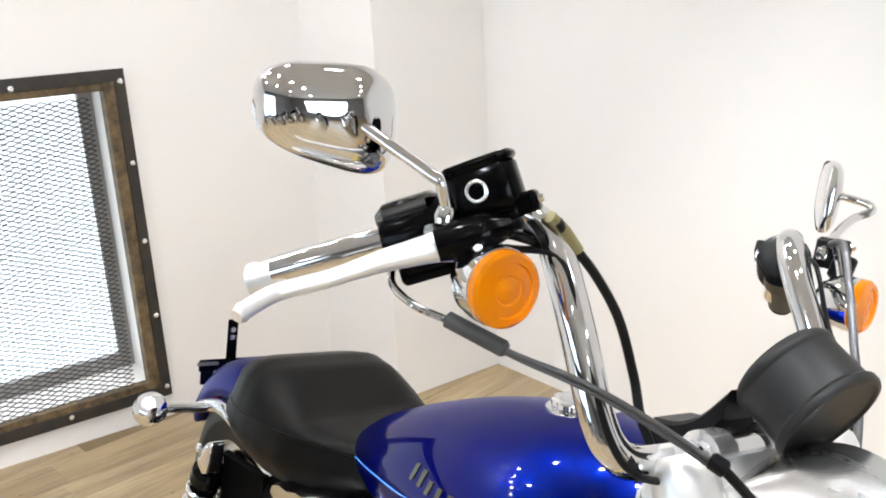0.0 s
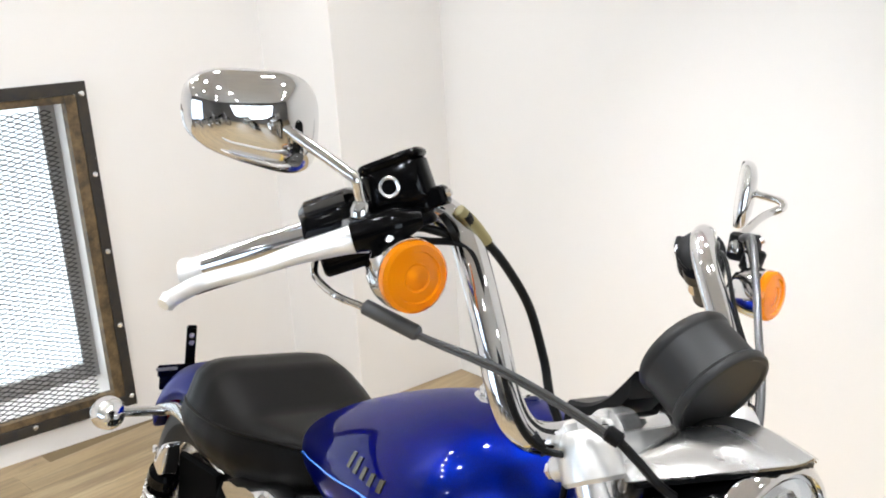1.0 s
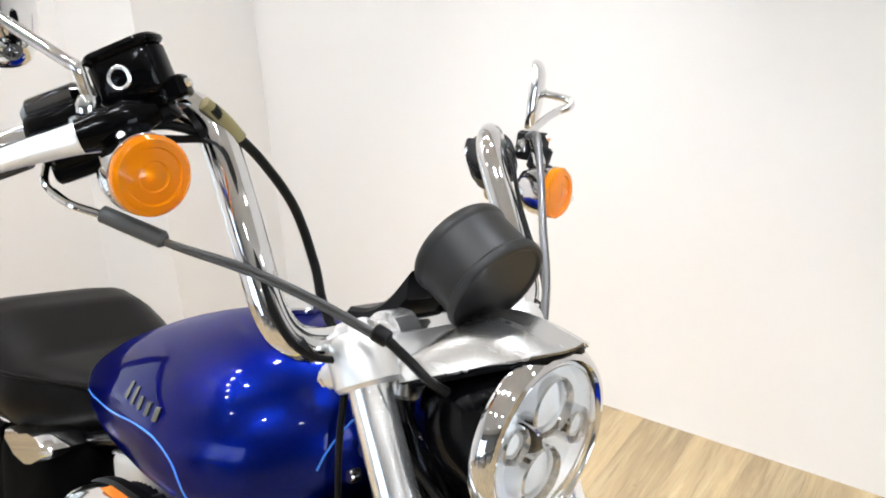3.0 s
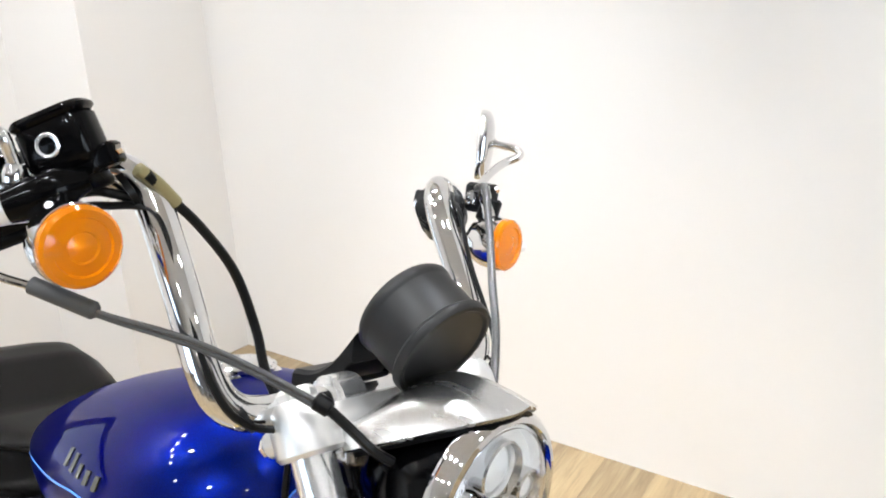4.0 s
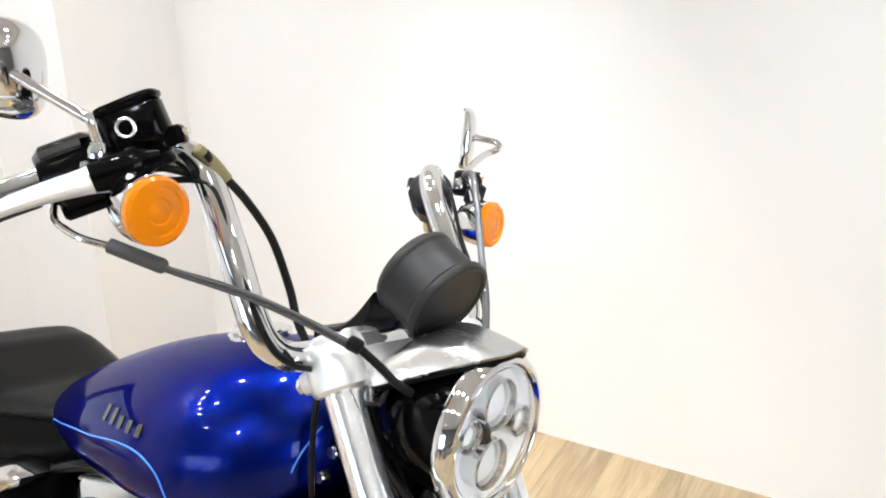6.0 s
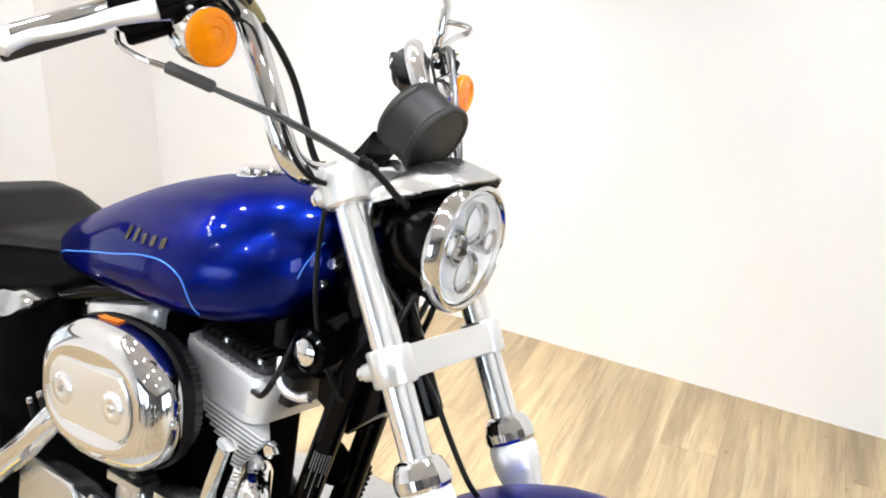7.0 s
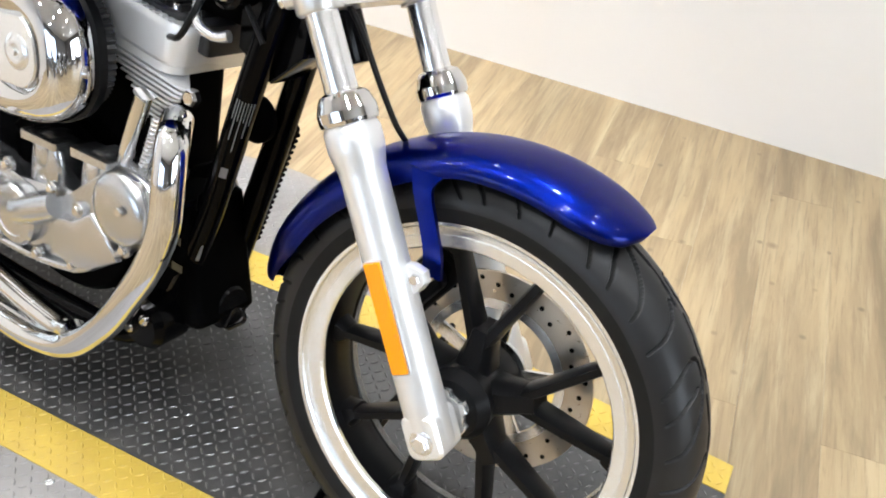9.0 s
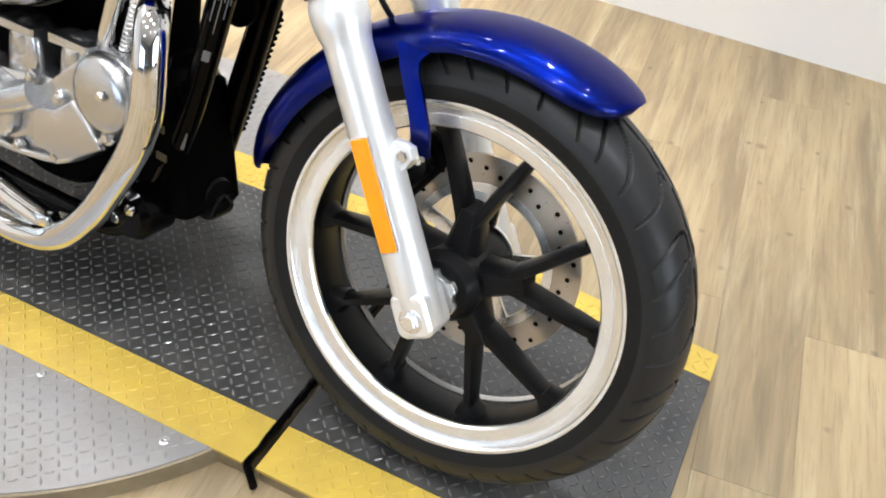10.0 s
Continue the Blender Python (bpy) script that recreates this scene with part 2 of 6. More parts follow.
# ---------------------------------------------------------------- geometry helpers
class Geo:
    """Collects verts and faces of one part."""

    def __init__(self):
        self.v, self.f = [], []

    def rings(self, rings, cap0=True, cap1=True, closed=True, loop=False):
        base, n, k = len(self.v), len(rings[0]), len(rings)
        for ring in rings:
            self.v.extend(tuple(p) for p in ring)
        for i in range(k if loop else k - 1):
            a, b = base + i * n, base + (i + 1) % k * n
            for j in range(n if closed else n - 1):
                m = (j + 1) % n
                self.f.append((a + j, a + m, b + m, b + j))
        if closed and not loop:
            if cap0:
                self.f.append(tuple(base + j for j in range(n))[::-1])
            if cap1:
                self.f.append(tuple(base + (k - 1) * n + j for j in range(n)))
        return self

    def lathe(self, m, profile, n=32, cap0=True, cap1=True):
        return self.rings([[m @ Vector((r * math.cos(t), r * math.sin(t), h)) for t in (2 * math.pi * j / n for j in range(n))]
                           for r, h in profile], cap0, cap1)

    def ringloop(self, m, profile, n=48):
        """A closed profile turned round local z."""
        return self.rings([[m @ Vector((r * math.cos(t), r * math.sin(t), h)) for r, h in profile]
                           for t in (2 * math.pi * j / n for j in range(n))], loop=True)

    def tube(self, points, radius, n=12, sub=6, cap=True):
        pts = spline(points, sub) if sub > 1 else [Vector(p) for p in points]
        count = len(pts)
        radii = [radius] * count if isinstance(radius, (int, float)) else np.interp(np.linspace(0, 1, count), np.linspace(0, 1, len(radius)), radius)
        rings, side = [], None
        for i, p in enumerate(pts):
            t = (pts[min(i + 1, count - 1)] - pts[max(i - 1, 0)]).normalized()
            if side is None:
                side = t.orthogonal().normalized()
            side = (side - t * side.dot(t)).normalized()
            up = t.cross(side)
            rings.append([p + float(radii[i]) * (math.cos(a) * side + math.sin(a) * up) for a in (2 * math.pi * j / n for j in range(n))])
        return self.rings(rings, cap, cap)

    def slab(self, m, outline, z0, z1, edge=0.003):
        c = Vector((sum(p[0] for p in outline) / len(outline), sum(p[1] for p in outline) / len(outline)))
        size = max((Vector(p[:2]) - c).length for p in outline)
        k = max(0.0, 1 - edge / size)

        def ring(s, z):
            return [m @ Vector((c.x + (p[0] - c.x) * s, c.y + (p[1] - c.y) * s, z)) for p in outline]
        return self.rings([ring(k, z0), ring(1, z0 + edge), ring(1, z1 - edge), ring(k, z1)])

    def pillow(self, m, outline, z0, z1, edge=0.006, dome=0.004):
        """A slab whose edge is rounded in four steps and whose face swells a little."""
        c = Vector((sum(p[0] for p in outline) / len(outline), sum(p[1] for p in outline) / len(outline)))
        size = max((Vector(p[:2]) - c).length for p in outline)
        steps = [(1.0, z0)] + [(1 - edge / size * (1 - math.cos(a)), z1 - edge + edge * math.sin(a)) for a in (math.pi / 2 * k / 4 for k in range(5))]
        k = 1 - edge / size
        steps += [(k * q, z1 + dome * (1 - q * q)) for q in (0.93, 0.82, 0.66, 0.46, 0.22)]
        return self.rings([[m @ Vector((c.x + (p[0] - c.x) * q, c.y + (p[1] - c.y) * q, z)) for p in outline] for q, z in steps])

    def block(self, m, sx, sy, sz, r=0.004, edge=0.002):
        """A rounded box centred at m."""
        return self.slab(m, rrect(sx, sy, r), -sz / 2, sz / 2, min(edge, sz / 3))

    def ball(self, m, r, n=20, squash=1.0):
        prof = [(max(1e-4, r * math.sin(a)), -r * squash * math.cos(a)) for a in (math.pi * j / (n // 2) for j in range(n // 2 + 1))]
        return self.lathe(m, prof, n)

    def mesh(self, name, sharp=35):
        me = bpy.data.meshes.new(name)
        me.from_pydata([tuple(p) for p in self.v], [], self.f)
        bm = bmesh.new()
        bm.from_mesh(me)
        bmesh.ops.remove_doubles(bm, verts=bm.verts, dist=1e-6)
        bmesh.ops.recalc_face_normals(bm, faces=bm.faces)
        bm.to_mesh(me)
        bm.free()
        me.shade_smooth()
        me.set_sharp_from_angle(angle=radians(sharp))
        return me


def spline(points, sub=6):
    p = [Vector(q) for q in points]
    if len(p) < 3:
        return [p[0].lerp(p[-1], i / sub) for i in range(sub + 1)]
    p = [2 * p[0] - p[1]] + p + [2 * p[-1] - p[-2]]
    out = []
    for i in range(1, len(p) - 2):
        a, b, c, d = p[i - 1], p[i], p[i + 1], p[i + 2]
        for j in range(sub):
            t = j / sub
            out.append(0.5 * (2 * b + (c - a) * t + (2 * a - 5 * b + 4 * c - d) * t * t + (3 * b - a - 3 * c + d) * t ** 3))
    return out + [p[-2]]


def rrect(sx, sy, r, n=4):
    r = min(r, sx / 2 - 1e-4, sy / 2 - 1e-4)
    out = []
    for cx, cy, a0 in ((1, 1, 0), (-1, 1, 90), (-1, -1, 180), (1, -1, 270)):
        for j in range(n + 1):
            a = radians(a0 + 90 * j / n)
            out.append((cx * (sx / 2 - r) + r * math.cos(a), cy * (sy / 2 - r) + r * math.sin(a)))
    return out


def oval(sx, sy, n=40, power=1.0):
    def s(v):
        return math.copysign(abs(v) ** power, v)
    return [(sx * s(math.cos(2 * math.pi * j / n)), sy * s(math.sin(2 * math.pi * j / n))) for j in range(n)]


def along(origin, axis, up=(0, 0, 1)):
    """A matrix at origin whose z runs along axis and whose y leans to up."""
    z = Vector(axis).normalized()
    x = Vector(up).cross(z)
    x = x.normalized() if x.length > 1e-4 else z.orthogonal().normalized()
    y = z.cross(x)
    return Matrix.Translation(origin) @ Matrix((x, y, z)).transposed().to_4x4()


PLACED = {}


def thing(name, label, category, at=(0, 0, 0), group="", kind=""):
    ob = new(name)
    ob.empty_display_size = 0.05
    ob.matrix_basis = Matrix.Translation(at)
    PLACED[ob.name] = ob.matrix_basis.copy()
    return tagged(ob, label, category, group, kind)


def part(name, geo, mat, parent, label="", basis=None, sharp=35):
    me = geo if isinstance(geo, bpy.types.Mesh) else geo.mesh(name, sharp)
    if not me.materials:
        me.materials.append(mat)
    ob = new(name, me)
    m = basis if basis is not None else PLACED[parent.name]
    ob.parent = parent
    ob.matrix_basis = PLACED[parent.name].inverted() @ m
    PLACED[ob.name] = m.copy()
    return tagged(ob, label) if label else ob


def solid(name, geo, mat, label, category, kind="", m=None, group="", sharp=35):
    me = geo.mesh(name, sharp)
    me.materials.append(mat)
    ob = new(name, me)
    ob.matrix_basis = m or Matrix()
    PLACED[ob.name] = ob.matrix_basis.copy()
    return tagged(ob, label, category, group, kind)


I4 = Matrix()

# ---------------------------------------------------------------- room
TURN_R = 0.038                                      # the long wall is turned by this
CORNER = Vector((-2.494, 1.513, 0))
LONG = Matrix.Translation(CORNER) @ Matrix.Rotation(TURN_R, 4, "Z")


def wallbox(name, m, x0, x1, y0, y1, z0, z1, mat=WALL, label="warm white painted plaster wall", category="wall"):
    g = Geo()
    g.rings([[m @ Vector(p) for p in ((x0, y0, z), (x1, y0, z), (x1, y1, z), (x0, y1, z))] for z in (z0, z1)])
    return solid(name, g, mat, label, category, "structure")


wallbox("wall_north", LONG, 0.0, 8.2, 0.0, 0.15, FLOOR, CEILING)
wallbox("wall_pillar", LONG, -0.52, 0.0, -0.468, 0.15, FLOOR, CEILING, label="boxed-out white plaster corner of the wall")
# wall with the barred window: four pieces round the opening
GW = Matrix.Translation((-2.955, 1.045, 0)) @ Matrix.Rotation(TURN_R - 0.02, 4, "Z")
OY0, OY1, OZ0, OZ1 = -2.1, -0.70, 0.075, 1.17
for n, (a, b, c, d) in enumerate(((-7.6, OY0, FLOOR, CEILING), (OY1, 0.0, FLOOR, CEILING), (OY0, OY1, FLOOR, OZ0), (OY0, OY1, OZ1, CEILING))):
    wallbox("wall_west", GW, -0.22, 0.0, a, b, c, d)
wallbox("wall_south", Matrix.Translation((0, ROOM_Y0, 0)), -3.4, -3.0, -0.2, 0, FLOOR, CEILING, mat=BACKWALL, label="grey painted wall at the back of the showroom")
wallbox("wall_south", Matrix.Translation((0, ROOM_Y0, 0)), 0.6, 6.0, -0.2, 0, FLOOR, CEILING, mat=BACKWALL, label="grey painted wall at the back of the showroom")
wallbox("wall_south", Matrix.Translation((0, ROOM_Y0, 0)), -3.0, 0.6, -0.2, 0, FLOOR, 0.35, mat=BACKWALL, label="grey painted wall at the back of the showroom")
wallbox("wall_south", Matrix.Translation((0, ROOM_Y0, 0)), -3.0, 0.6, -0.2, 0, 2.4, CEILING, mat=BACKWALL, label="grey painted wall at the back of the showroom")
for y0, y1, z0, z1 in ((-6.2, -3.1, FLOOR, CEILING), (-0.1, 2.2, FLOOR, CEILING), (-3.1, -0.1, FLOOR, 0.35), (-3.1, -0.1, 2.45, CEILING)):
    wallbox("wall_east", Matrix.Translation((ROOM_X1, 0, 0)), 0, 0.2, y0, y1, z0, z1, mat=BACKWALL, label="grey painted wall beside the added window")
g = Geo()
g.rings([[(-3.6, -6.3, z), (5.6, -6.3, z), (5.6, 2.2, z), (-3.6, 2.2, z)] for z in (CEILING, CEILING + 0.15)])
solid("ceiling", g, CEIL, "grey painted showroom ceiling", "ceiling", "structure")

# window in the wall behind the camera
win = thing("window_1", "wide shop window with dark frame and daylight outside", "window", (-1.2, ROOM_Y0, 0.35), kind="structure")
g = Geo()
for x in (-2.97, -1.8, -0.6, 0.57):
    g.block(pose(x, ROOM_Y0 - 0.1, 1.375), 0.06, 0.08, 2.05)
for z in (0.38, 2.37):
    g.block(pose(-1.2, ROOM_Y0 - 0.1, z, 0, 90, 0), 0.06, 0.08, 3.6)
part("window_frame", g, SATINBLACK, win, basis=I4)
for x in (-2.385, -1.2, -0.015):
    g = Geo()
    g.rings([[(x - 0.56, ROOM_Y0 - 0.1 + y, z) for y, z in ((0, 0.41), (0.006, 0.41), (0.006, 2.34), (0, 2.34))] , [(x + 0.56, ROOM_Y0 - 0.1 + y, z) for y, z in ((0, 0.41), (0.006, 0.41), (0.006, 2.34), (0, 2.34))]])
    pane = part("pane", g, GLASS, win, basis=I4)
    pane.visible_shadow = False
g = Geo()
g.rings([[(-4.5, ROOM_Y0 - 1.2, z), (2.5, ROOM_Y0 - 1.2, z), (2.5, ROOM_Y0 - 1.25, z), (-4.5, ROOM_Y0 - 1.25, z)] for z in (-0.5, 3.5)])
solid("backdrop", g, glowing("daylight_backdrop", (0.72, 0.84, 1.0), 3.0), "plain bright daylight outside the shop window", "backdrop", "structure")

# unseen window added in the wall ahead of the machine, to go with the side light
win = thing("window_3", "unseen window with dark frame, added to light the motorcycle from ahead", "window", (ROOM_X1, -1.6, 0.35), kind="structure")
g = Geo()
for y in (-3.07, -2.1, -1.1, -0.13):
    g.block(pose(ROOM_X1 + 0.1, y, 1.40), 0.08, 0.06, 2.10)
for z in (0.38, 2.42):
    g.block(pose(ROOM_X1 + 0.1, -1.6, z, 90, 0, 0), 0.08, 0.06, 3.0)
part("window_frame", g, SATINBLACK, win, basis=I4)
for y in (-2.585, -1.6, -0.615):
    g = Geo()
    g.rings([[(ROOM_X1 + 0.1 + x, y - 0.46, z) for x, z in ((0, 0.41), (0.006, 0.41), (0.006, 2.39), (0, 2.39))], [(ROOM_X1 + 0.1 + x, y + 0.46, z) for x, z in ((0, 0.41), (0.006, 0.41), (0.006, 2.39), (0, 2.39))]])
    part("pane", g, GLASS, win, basis=I4).visible_shadow = False
g = Geo()
g.rings([[(ROOM_X1 + 1.2, -4.5, z), (ROOM_X1 + 1.25, -4.5, z), (ROOM_X1 + 1.25, 1.3, z), (ROOM_X1 + 1.2, 1.3, z)] for z in (-0.5, 3.5)])
solid("backdrop", g, bpy.data.materials["daylight_backdrop"], "plain bright daylight outside the shop window", "backdrop", "structure")

# ceiling downlights
first = None
for lx, ly, watts in SPOTS:
    if first is None:
        first = thing("ceiling_light", "round white recessed downlight in the ceiling", "ceiling light", (lx, ly, CEILING), "ceiling downlights")
        m = pose(lx, ly, CEILING - 0.004)
        part("trim_ring", Geo().ringloop(m, [(0.075, -0.004), (0.095, -0.004), (0.095, 0.003), (0.075, 0.003)], 28), CEIL, first, basis=m)
        first.children[0].data.transform(m.inverted())
        md = pose(lx, ly, CEILING - 0.007)
        part("diffuser", Geo().lathe(I4, [(0.068, 0.0), (0.068, 0.004)], 24), GLOW, first, basis=md)
    else:
        copy_thing(first, pose(lx, ly, CEILING))

# barred window in the west wall: angle-iron frame, rusty return, expanded mesh, deep reveal with glass
gr = thing("window_grille", "dark angle-iron window grille with expanded steel mesh on the wall", "window grille", GW @ Vector((0, OY1, OZ0)))
def gw(x, y, z):
    return GW @ Vector((x, y, z))
for name, y0, y1, z0, z1 in (("frame_side", OY1 - 0.008, OY1 + 0.026, OZ0 - 0.026, OZ1 + 0.03), ("frame_side", OY0 - 0.03, OY0 + 0.008, OZ0 - 0.026, OZ1 + 0.03),
                             ("frame_rail", OY0 + 0.008, OY1 - 0.008, OZ1 - 0.010, OZ1 + 0.03), ("frame_rail", OY0 + 0.008, OY1 - 0.008, OZ0 - 0.026, OZ0 + 0.012)):
    g = Geo()
    g.rings([[gw(x, y, z) for x, y in ((0.0, y0), (0.0, y1), (0.012, y1), (0.012, y0))] for z in (z0, z1)])
    part(name, g, IRON, gr, basis=I4)
g = Geo()
g.rings([[gw(x, y, z) for x, y in ((-0.04, OY1 - 0.046), (-0.04, OY1 - 0.010), (0.009, OY1 - 0.010), (0.009, OY1 - 0.046))] for z in (OZ0 + 0.014, OZ1 - 0.012)])
part("inner_edge", g, RUST, gr, "rusty brown inner flat bar", basis=I4)
for z in (OZ0 + 0.026, OZ1 - 0.024):
    g = Geo()
    g.rings([[gw(x, y, zz) for x, zz in ((-0.03, z - 0.012), (0.008, z - 0.012), (0.008, z + 0.012), (-0.03, z + 0.012))] for y in (OY0 + 0.035, OY1 - 0.048)])
    part("inner_edge", g, RUST, gr, basis=I4)
for z in [OZ0 + 0.01 + i * (OZ1 - OZ0 - 0.02) / 4 for i in range(5)]:
    part("bolt", Geo().lathe(along(gw(0.012, OY1 + 0.010, z), GW.to_3x3() @ Vector((1, 0, 0))), [(0.009, 0), (0.009, 0.003), (0.005, 0.006)], 12), SATIN, gr, basis=I4)
for y in (OY1 - 0.32, OY1 - 0.62, OY1 - 0.95, OY1 - 1.25):
    for z in (OZ0, OZ1):
        part("bolt", Geo().lathe(along(gw(0.012, y, z), GW.to_3x3() @ Vector((1, 0, 0))), [(0.009, 0), (0.009, 0.003), (0.005, 0.006)], 12), SATIN, gr, basis=I4)
# expanded mesh: strands in zigzag, one part
g = Geo()
CW, CH = 0.042, 0.0165
ny, nz = int((OY1 - OY0 - 0.1) / CW), int((OZ1 - OZ0 - 0.08) / CH)
for j in range(nz):
    z = OZ0 + 0.045 + j * CH
    for sgn in (1, -1):
        line = []
        for i in range(2 * ny + 1):
            y = OY0 + 0.05 + i * CW / 2
            line.append((y, z + sgn * (CH / 2 if i % 2 else 0.0)))
        lo = [gw(-0.012 + 0.002 * sgn, y, zz - 0.0021) for y, zz in line]
        hi = [gw(-0.010 + 0.002 * sgn, y, zz + 0.0021) for y, zz in line]
        g.rings([lo, hi], closed=False)
tagged(part("steel_mesh", g, MESHSTEEL, gr, "dark expanded steel diamond mesh", basis=I4, sharp=80), kind="stuff")
w2 = thing("window_2", "bright white window deep in the wall behind the grille", "window", GW @ Vector((-0.2, OY1, OZ0)), kind="structure")
for y0, y1, z0, z1 in ((OY0 - 0.06, OY1 + 0.06, OZ0 - 0.06, OZ0), (OY0 - 0.06, OY1 + 0.06, OZ1, OZ1 + 0.06), (OY1, OY1 + 0.06, OZ0, OZ1), (OY0 - 0.06, OY0, OZ0, OZ1)):
    g = Geo()
    g.rings([[gw(x, y, z) for x, y in ((-0.38, y0), (-0.22, y0), (-0.22, y1), (-0.38, y1))] for z in (z0, z1)])
    part("reveal", g, WALL, w2, basis=I4)
for y0, y1, z0, z1 in ((OY1 - 0.05, OY1, OZ0, OZ1), (OY0, OY0 + 0.05, OZ0, OZ1), (OY0 + 0.05, OY1 - 0.05, OZ0, OZ0 + 0.055), (OY0 + 0.05, OY1 - 0.05, OZ1 - 0.04, OZ1)):
    g = Geo()
    g.rings([[gw(x, y, z) for x, y in ((-0.36, y0), (-0.31, y0), (-0.31, y1), (-0.36, y1))] for z in (z0, z1)])
    part("window_frame", g, GREYFRAME, w2, basis=I4)
g = Geo()
g.rings([[gw(x, y, z) for x, y in ((-0.345, OY0 + 0.05), (-0.335, OY0 + 0.05), (-0.335, OY1 - 0.05), (-0.345, OY1 - 0.05))] for z in (OZ0 + 0.055, OZ1 - 0.04)])
part("pane", g, glowing("daylit_frosted_pane", (0.84, 0.93, 1.0), 1.25), w2, "white frosted pane lit by daylight", basis=I4)

# ---------------------------------------------------------------- turntable and runway
TT_C, TT_R = Vector((-0.80, 0.05, 0)), 0.615
RUN_A = 0.070
RUN = Matrix.Rotation(RUN_A, 4, "Z")
Y_A, Y_B, Y_C, Y_D, X_F, X_S = -0.215, -0.129, 0.328, 0.411, 0.353, -0.205   # edges of the yellow and black bands, front end, seam


def plate(name, outline, mat, z0, z1, parent=None, label="", category=""):
    g = Geo().slab(I4, outline, z0, z1, 0.0015)
    if parent:
        return part(name, g, mat, parent, label, basis=I4)
    return solid(name, g, mat, label, category, "structure")


def clip_rect(xa, xb, ya, yb):
    """A rectangle in the runway's axes."""
    return [tuple((RUN @ Vector(p))[:2]) for p in ((xa, ya, 0), (xb, ya, 0), (xb, yb, 0), (xa, yb, 0))]


c_run = RUN.inverted() @ TT_C
def arc_x(y, side=1):
    return c_run.x + side * math.sqrt(TT_R ** 2 - (y - c_run.y) ** 2)


table = thing("turntable", "round diamond-plate turntable with a black and yellow painted runway", "turntable", (TT_C.x, TT_C.y, FLOOR))


def band(ya, yb):
    """The slice of the disc between two lines of the runway."""
    ys = [ya + (yb - ya) * i / 24 for i in range(25)]
    out = [(arc_x(y) if yb < Y_A + 1e-6 or ya > Y_D - 1e-6 else X_S, y) for y in ys] + [(arc_x(y, -1), y) for y in reversed(ys)]
    return [tuple((RUN @ Vector((x, y, 0)))[:2]) for x, y in out]


e = 0.0006
lo_y, hi_y = c_run.y - TT_R + 1e-3, c_run.y + TT_R - 1e-3
plate("tread_plate", band(lo_y, Y_A - e), GREYPLATE, FLOOR, 0.0, table, "bare grey diamond plate")
plate("tread_plate", band(Y_D + e, hi_y), GREYPLATE, FLOOR, 0.0, table, "bare grey diamond plate")
plate("yellow_stripe", band(Y_A, Y_B), YELLOWPLATE, -0.0045, 0.0002, table, "scuffed yellow painted stripe")
plate("yellow_stripe", band(Y_C, Y_D), YELLOWPLATE, -0.0045, 0.0002, table, "scuffed yellow painted stripe")
plate("runway", band(Y_B + e, Y_C - e), BLACKPLATE, -0.0045, 0.0004, table, "black painted diamond plate")
plate("under_frame", band(Y_A + 0.003, Y_D - 0.003), BROWNPLATE, FLOOR + 0.001, -0.005, table, "worn brown side of the runway")
skirt = Geo().ringloop(Matrix.Translation((TT_C.x, TT_C.y, 0)), [(TT_R + 0.0005, -0.0015), (TT_R + 0.004, -0.003), (TT_R + 0.006, FLOOR + 0.001), (TT_R + 0.0005, FLOOR + 0.001)], 128)
part("skirt_ring", skirt, BROWNPLATE, table, "worn brown metal edge ring", basis=I4)
ext = thing("runway_extension", "black and yellow diamond-plate runway piece in front of the turntable", "ramp", RUN @ Vector((0.1, 0.1, FLOOR)))
plate("yellow_stripe", clip_rect(X_S + 0.012, X_F, Y_A, Y_B), YELLOWPLATE, -0.0045, 0.0016, ext)
taper = [tuple((RUN @ Vector(p))[:2]) for p in ((X_S + 0.012, Y_C, 0), (X_F, 0.285, 0), (X_F, 0.350, 0), (X_S + 0.012, Y_D, 0))]
plate("yellow_stripe", taper, YELLOWPLATE, -0.0045, 0.0016, ext)
deck = [tuple((RUN @ Vector(p))[:2]) for p in ((X_S + 0.012, Y_B + e, 0), (X_F, Y_B + e, 0), (X_F, 0.285 - e, 0), (X_S + 0.012, Y_C - e, 0))]
plate("runway", deck, BLACKPLATE, -0.0045, 0.0018, ext)
under = [tuple((RUN @ Vector(p))[:2]) for p in ((X_S + 0.016, Y_A + 0.004, 0), (X_F - 0.006, Y_A + 0.004, 0), (X_F - 0.006, 0.345, 0), (X_S + 0.016, Y_D - 0.004, 0))]
plate("under_frame", under, BROWNPLATE, FLOOR + 0.001, -0.005, ext, "worn brown edge under the plate")
rod = random.Random(9)
line = [RUN @ Vector((X_S + rod.uniform(-0.0008, 0.0008), Y_A - 0.004 + (Y_D - Y_A + 0.008) * k / 60, 0.0045 + rod.uniform(-0.0007, 0.0007))) for k in range(61)]
seam = Geo().tube(line, [0.0062 + rod.uniform(-0.0009, 0.0012) for k in range(61)], 10, 1)
seam.tube([RUN @ Vector((X_S, Y_A - 0.002, 0.003)), RUN @ Vector((X_S + 0.010, Y_A - 0.009, -0.01)), RUN @ Vector((X_S + 0.016, Y_A - 0.012, FLOOR + 0.006))], [0.0068, 0.0060, 0.0064], 10, 3)
part("hinge_rod", seam, GLOSSBLACK, ext, "black greasy hinge rod across the runway", basis=I4)


